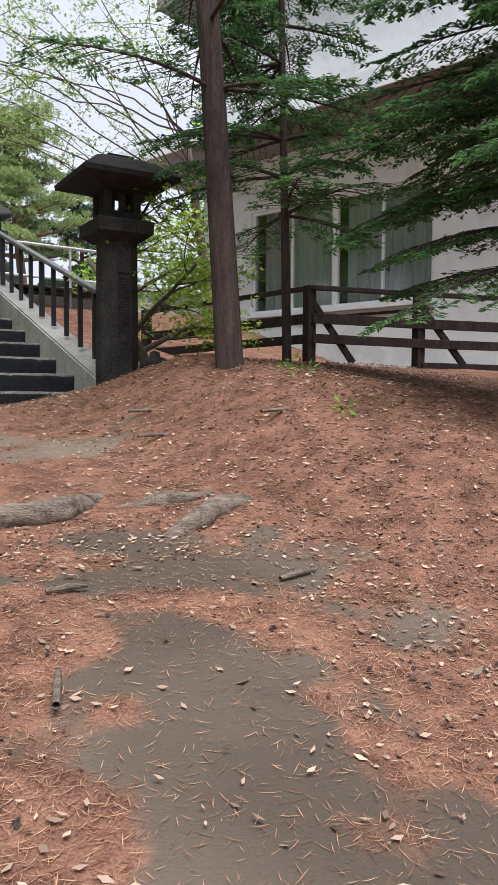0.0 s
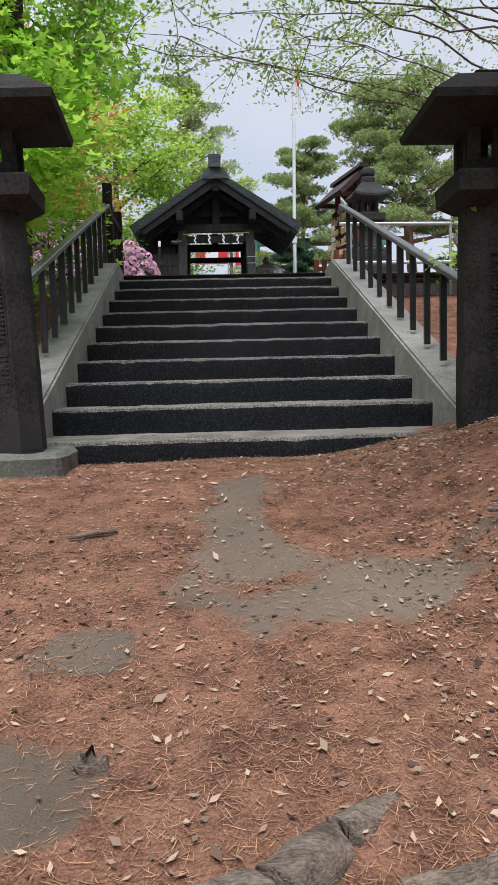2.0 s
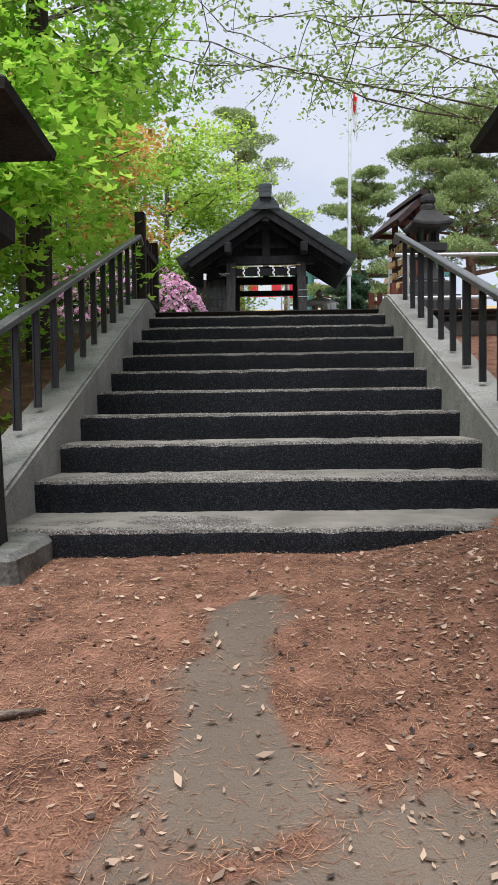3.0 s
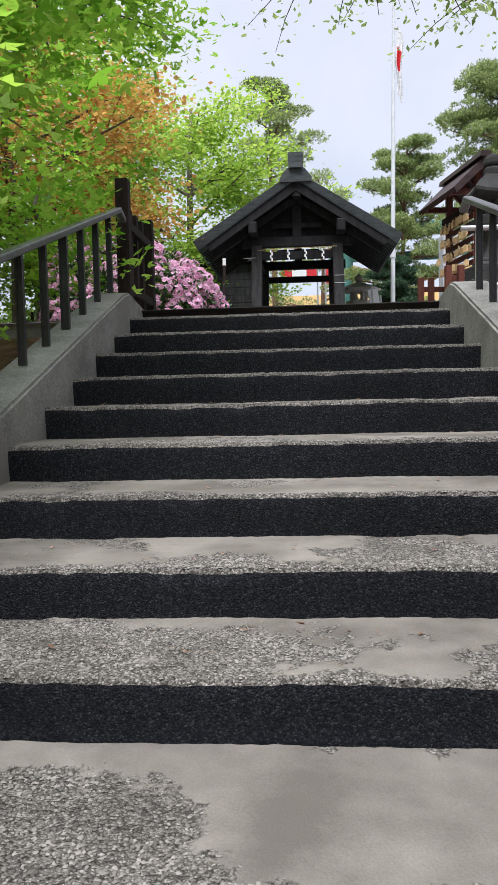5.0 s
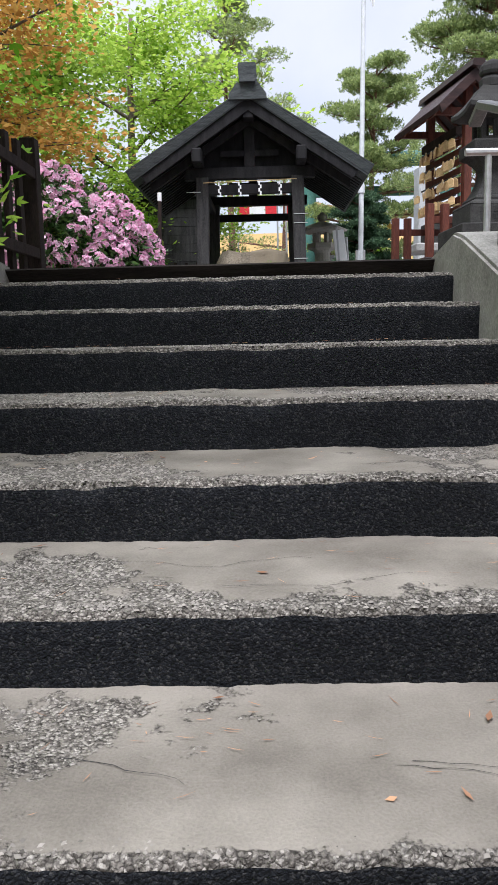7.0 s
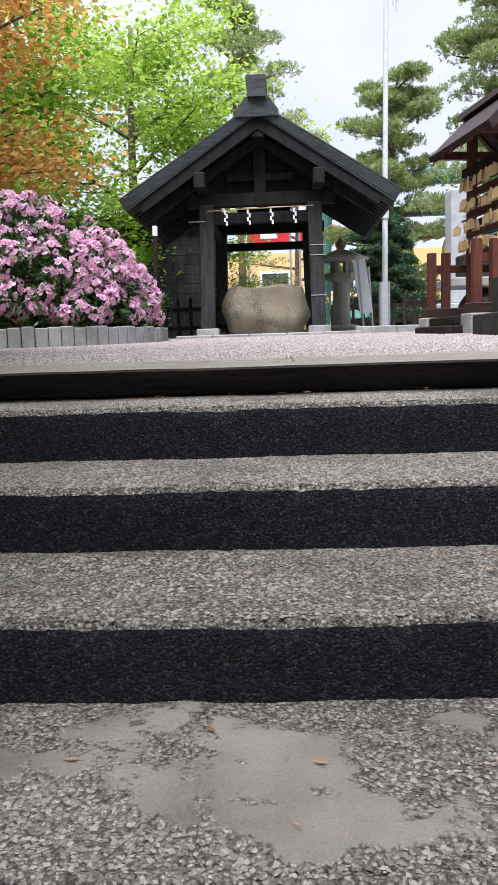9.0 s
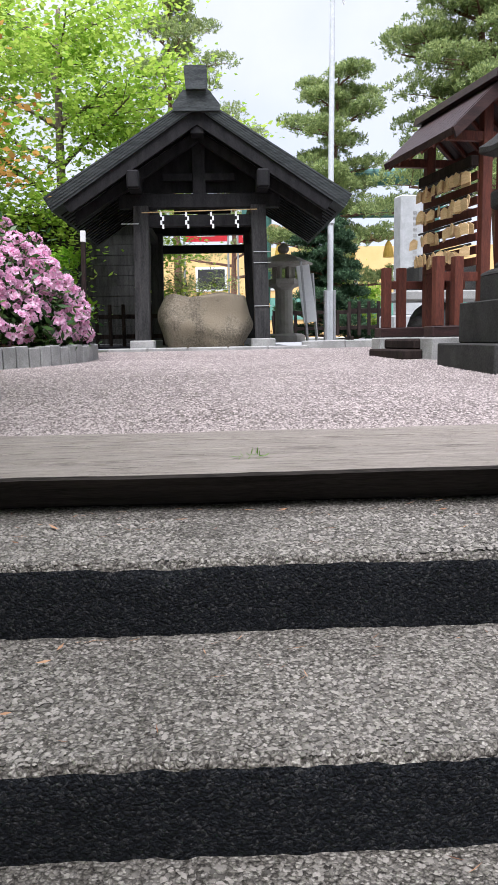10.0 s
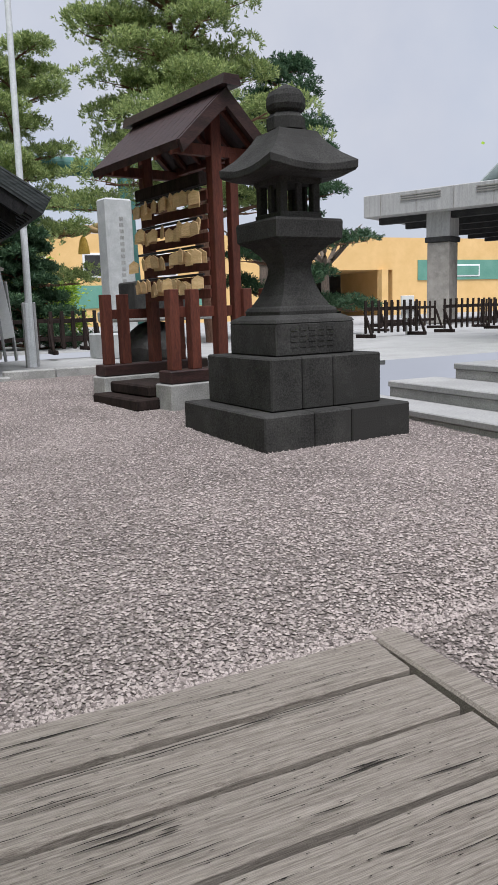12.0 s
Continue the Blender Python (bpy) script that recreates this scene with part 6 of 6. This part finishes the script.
patchy = lambda x, y: 0.22 if soil(x, y) > 0.5 else (0.6 if soil(x, y) > 0.38 else 1.0)
litter("fallen_needles", 230000, -0.6, 4.8, 0.7, 7.1, 0.042, 0.045, M_needle, "reddish fallen conifer needles on the slope", 0.006, 0.2, 1, patchy)
litter("fallen_leaves", 40000, -0.9, 6.4, 0.5, 7.0, 0.028, 0.42, M_litter, "small dry fallen leaves scattered on the slope", 0.01, 0.4, 2, lambda x, y: (0.04 if soil(x, y) > 0.5 else 0.3) + (0.7 if x > 2.3 or (x > 1.2 and 2.9 < y < 3.5) else 0))
litter("dry_leaves", 1500, -0.9, 6.4, 0.5, 7.0, 0.042, 0.45, M_litter, "larger curled dry leaves on the slope", 0.014, 0.5, 12, lambda x, y: 0.15 + (0.85 if x > 2.5 or noise.noise(Vector((x * 1.4, y * 1.4, 21))) > 0.15 else 0))
litter("cone_scales", 1500, -0.5, 5.0, 0.6, 7.0, 0.022, 0.7, M_bark, "dark cone scales and bark chips on the slope", 0.01, 0.5, 3, lambda x, y: 0.15 if soil(x, y) > 0.45 else 1.0)
for k, (x, y, a, ln) in enumerate(((1.35, 2.2, 70, 0.22), (1.56, 2.73, -5, 0.13), (2.75, 4.5, 5, 0.3), (1.05, 4.3, -10, 0.14), (2.9, 5.0, -20, 0.25), (2.35, 2.6, 10, 0.18), (1.3, 5.4, 20, 0.2), (3.2, 3.9, 15, 0.35))):
    z = ground_z(x, y) + 0.014
    d = Vector((math.cos(radians(a)), math.sin(radians(a)), 0.02)) * ln / 2
    c = Vector((x, y, z))
    me = tubes([[(c - d, 0.009), (c + Vector((0, 0, 0.006)), 0.011), (c + d, 0.006)]], 7)
    me.materials.append(M_root)
    tagged(new("twig", me), "short dead twig lying on the needles", "twig", "fallen twigs")
for k, (x, y) in enumerate(((3.55, 4.35), (3.75, 4.4), (3.4, 3.6), (4.1, 5.0), (2.6, 1.45))):
    sp = [(x, y, ground_z(x, y) + 0.03)]
    me = leaves_at("blades", sp, 14, (0.05, 0.05, 0.03), 0.06, M_grass, 0.2, 0.3, 70 + k, True)
    tagged(new("weed", me), "small green weed sprouting from the needles", "plant", "weeds")

me = leaves_at("blades", [(2.32, 12.63, 2.828), (2.35, 12.632, 2.828)], 22, (0.04, 0.016, 0.006), 0.026, M_grass, 0.5, 0.16, 77, True)
tagged(new("weed", me), "small green weed sprouting between the timbers", "plant", "weeds")


# ---- loose pebbles ----
def pebbles(name, n, area, zf, r, material, label, seed, want=None, power=1.0):
    g = np.random.default_rng(seed)
    x0, x1, y0, y1 = area
    xs, ys = g.uniform(x0, x1, n), y0 + (y1 - y0) * g.uniform(0, 1, n) ** power
    if want:
        k = np.array([want(x, y) for x, y in zip(xs, ys)])
        xs, ys = xs[k], ys[k]
        n = len(xs)
    base = np.array([(1, 0, 0), (0, 1, 0), (-1, 0, 0), (0, -1, 0), (0, 0, 0.8), (0, 0, -0.8)], float)
    tri = np.array([(0, 1, 4), (1, 2, 4), (2, 3, 4), (3, 0, 4)])
    s = r * g.uniform(0.5, 1.4, (n, 1, 1)) * g.uniform(0.7, 1.2, (n, 6, 1))
    a = g.uniform(0, 6.28, n)
    c, t = np.cos(a)[:, None], np.sin(a)[:, None]
    p = base[None] * s * np.array([1.25, 0.85, 0.8])
    q = np.stack([p[..., 0] * c - p[..., 1] * t, p[..., 0] * t + p[..., 1] * c, p[..., 2]], -1)
    q += np.stack([xs, ys, np.array([zf(x, y) for x, y in zip(xs, ys)])], -1)[:, None]
    me = bpy.data.meshes.new(name)
    me.vertices.add(n * 6)
    me.vertices.foreach_set("co", q.ravel())
    f = (tri[None] + np.arange(n)[:, None, None] * 6).ravel()
    me.loops.add(len(f))
    me.loops.foreach_set("vertex_index", f)
    me.polygons.add(n * 4)
    me.polygons.foreach_set("loop_start", np.arange(0, n * 12, 3))
    me.update(calc_edges=True)
    me.materials.append(material)
    return tagged(new(name, me), label, "pebbles", "", "stuff")


pebbles("loose_gravel", 150000, (-0.8, 5.7, 13.24, 20.4), lambda x, y: gravel_z(y), 0.0062, M_pebble, "loose pinkish grey gravel stones", 4, None, 2.2)
pebbles("loose_gravel_edge", 15500, (3.52, 5.6, 12.52, 13.27), lambda x, y: 2.827 - 0.02 * (13.2 - y), 0.0065, M_pebble, "loose pinkish grey gravel beside the timbers", 6)
for k in range(0, 10):
    y0 = NOSE[k] + 0.03
    y1 = NOSE[k + 1] - 0.01 if k < 9 else 12.33
    top_ = lambda x, y, z=0.905 + 0.18 * (k + 1): z - 0.008
    pebbles("exposed_aggregate", 9000, (SX0 + 0.02, SX1 - 0.02, y0, y1), top_, 0.0058, M_aggr, "worn pebbly surface of a concrete tread", 80 + k, lambda x, y, k=k: worn(x, y, k) > 0.5)
    pebbles("worn_nosing", 700, (SX0 + 0.02, SX1 - 0.02, NOSE[k] + 0.008, NOSE[k] + 0.05), lambda x, y, z=0.905 + 0.18 * (k + 1): z - 0.004, 0.0052, M_aggr, "pebbles showing along a worn step edge", 120 + k)

# hairline cracks in the lower treads
rnd = random.Random(31)
for k in range(1, 6):
    bm = bmesh.new()
    for c in range(3):
        p = Vector((rnd.uniform(SX0 + 0.2, SX1 - 0.6), NOSE[k] + rnd.uniform(0.08, 0.42), 0.905 + 0.18 * (k + 1) + 0.0035))
        a = rnd.uniform(-0.4, 0.4)
        prev = None
        for s in range(rnd.randint(9, 18)):
            a += rnd.uniform(-0.7, 0.7) - a * 0.15
            w = rnd.uniform(0.0004, 0.001)
            v = (bm.verts.new(p + Vector((0, w, 0))), bm.verts.new(p - Vector((0, w, 0))))
            if prev:
                bm.faces.new((prev[0], prev[1], v[1], v[0]))
            prev = v
            p = p + Vector((math.cos(a), math.sin(a) * 0.6, 0)) * 0.035
            p.y = min(max(p.y, NOSE[k] + 0.05), NOSE[k] + 0.48)
    tagged(part("tread_cracks", bm, M_riser, stairs), kind="stuff")

# stray needles and bits of leaf blown onto the treads
g = np.random.default_rng(33)
ctr = []
for k in range(1, 10):
    for j in range(70):
        y = NOSE[k] + 0.05 + 0.46 * g.uniform() ** 0.6
        ctr.append((g.uniform(SX0 + 0.05, SX1 - 0.05), y, 0.905 + 0.18 * (k + 1) + 0.006))
ctr = np.array(ctr)
a = g.uniform(0, 2 * np.pi, len(ctr))
ax = unit(np.stack([np.cos(a), np.sin(a) * 0.6, g.normal(0, 0.04, len(a))], 1))
side = unit(np.cross(ax, np.array([0.0, 0.0, 1.0])))
L = 0.04 * g.uniform(0.4, 1.4, len(a))
W = np.where(g.uniform(size=len(a)) < 0.85, 0.0022, 0.012) * g.uniform(0.7, 1.3, len(a))
tagged(new("stray_needles", scatter("stray_needles", ctr, ax, side, L, W, M_needle, 0.03)), "stray reddish needles blown onto the treads", "litter", "", "stuff")
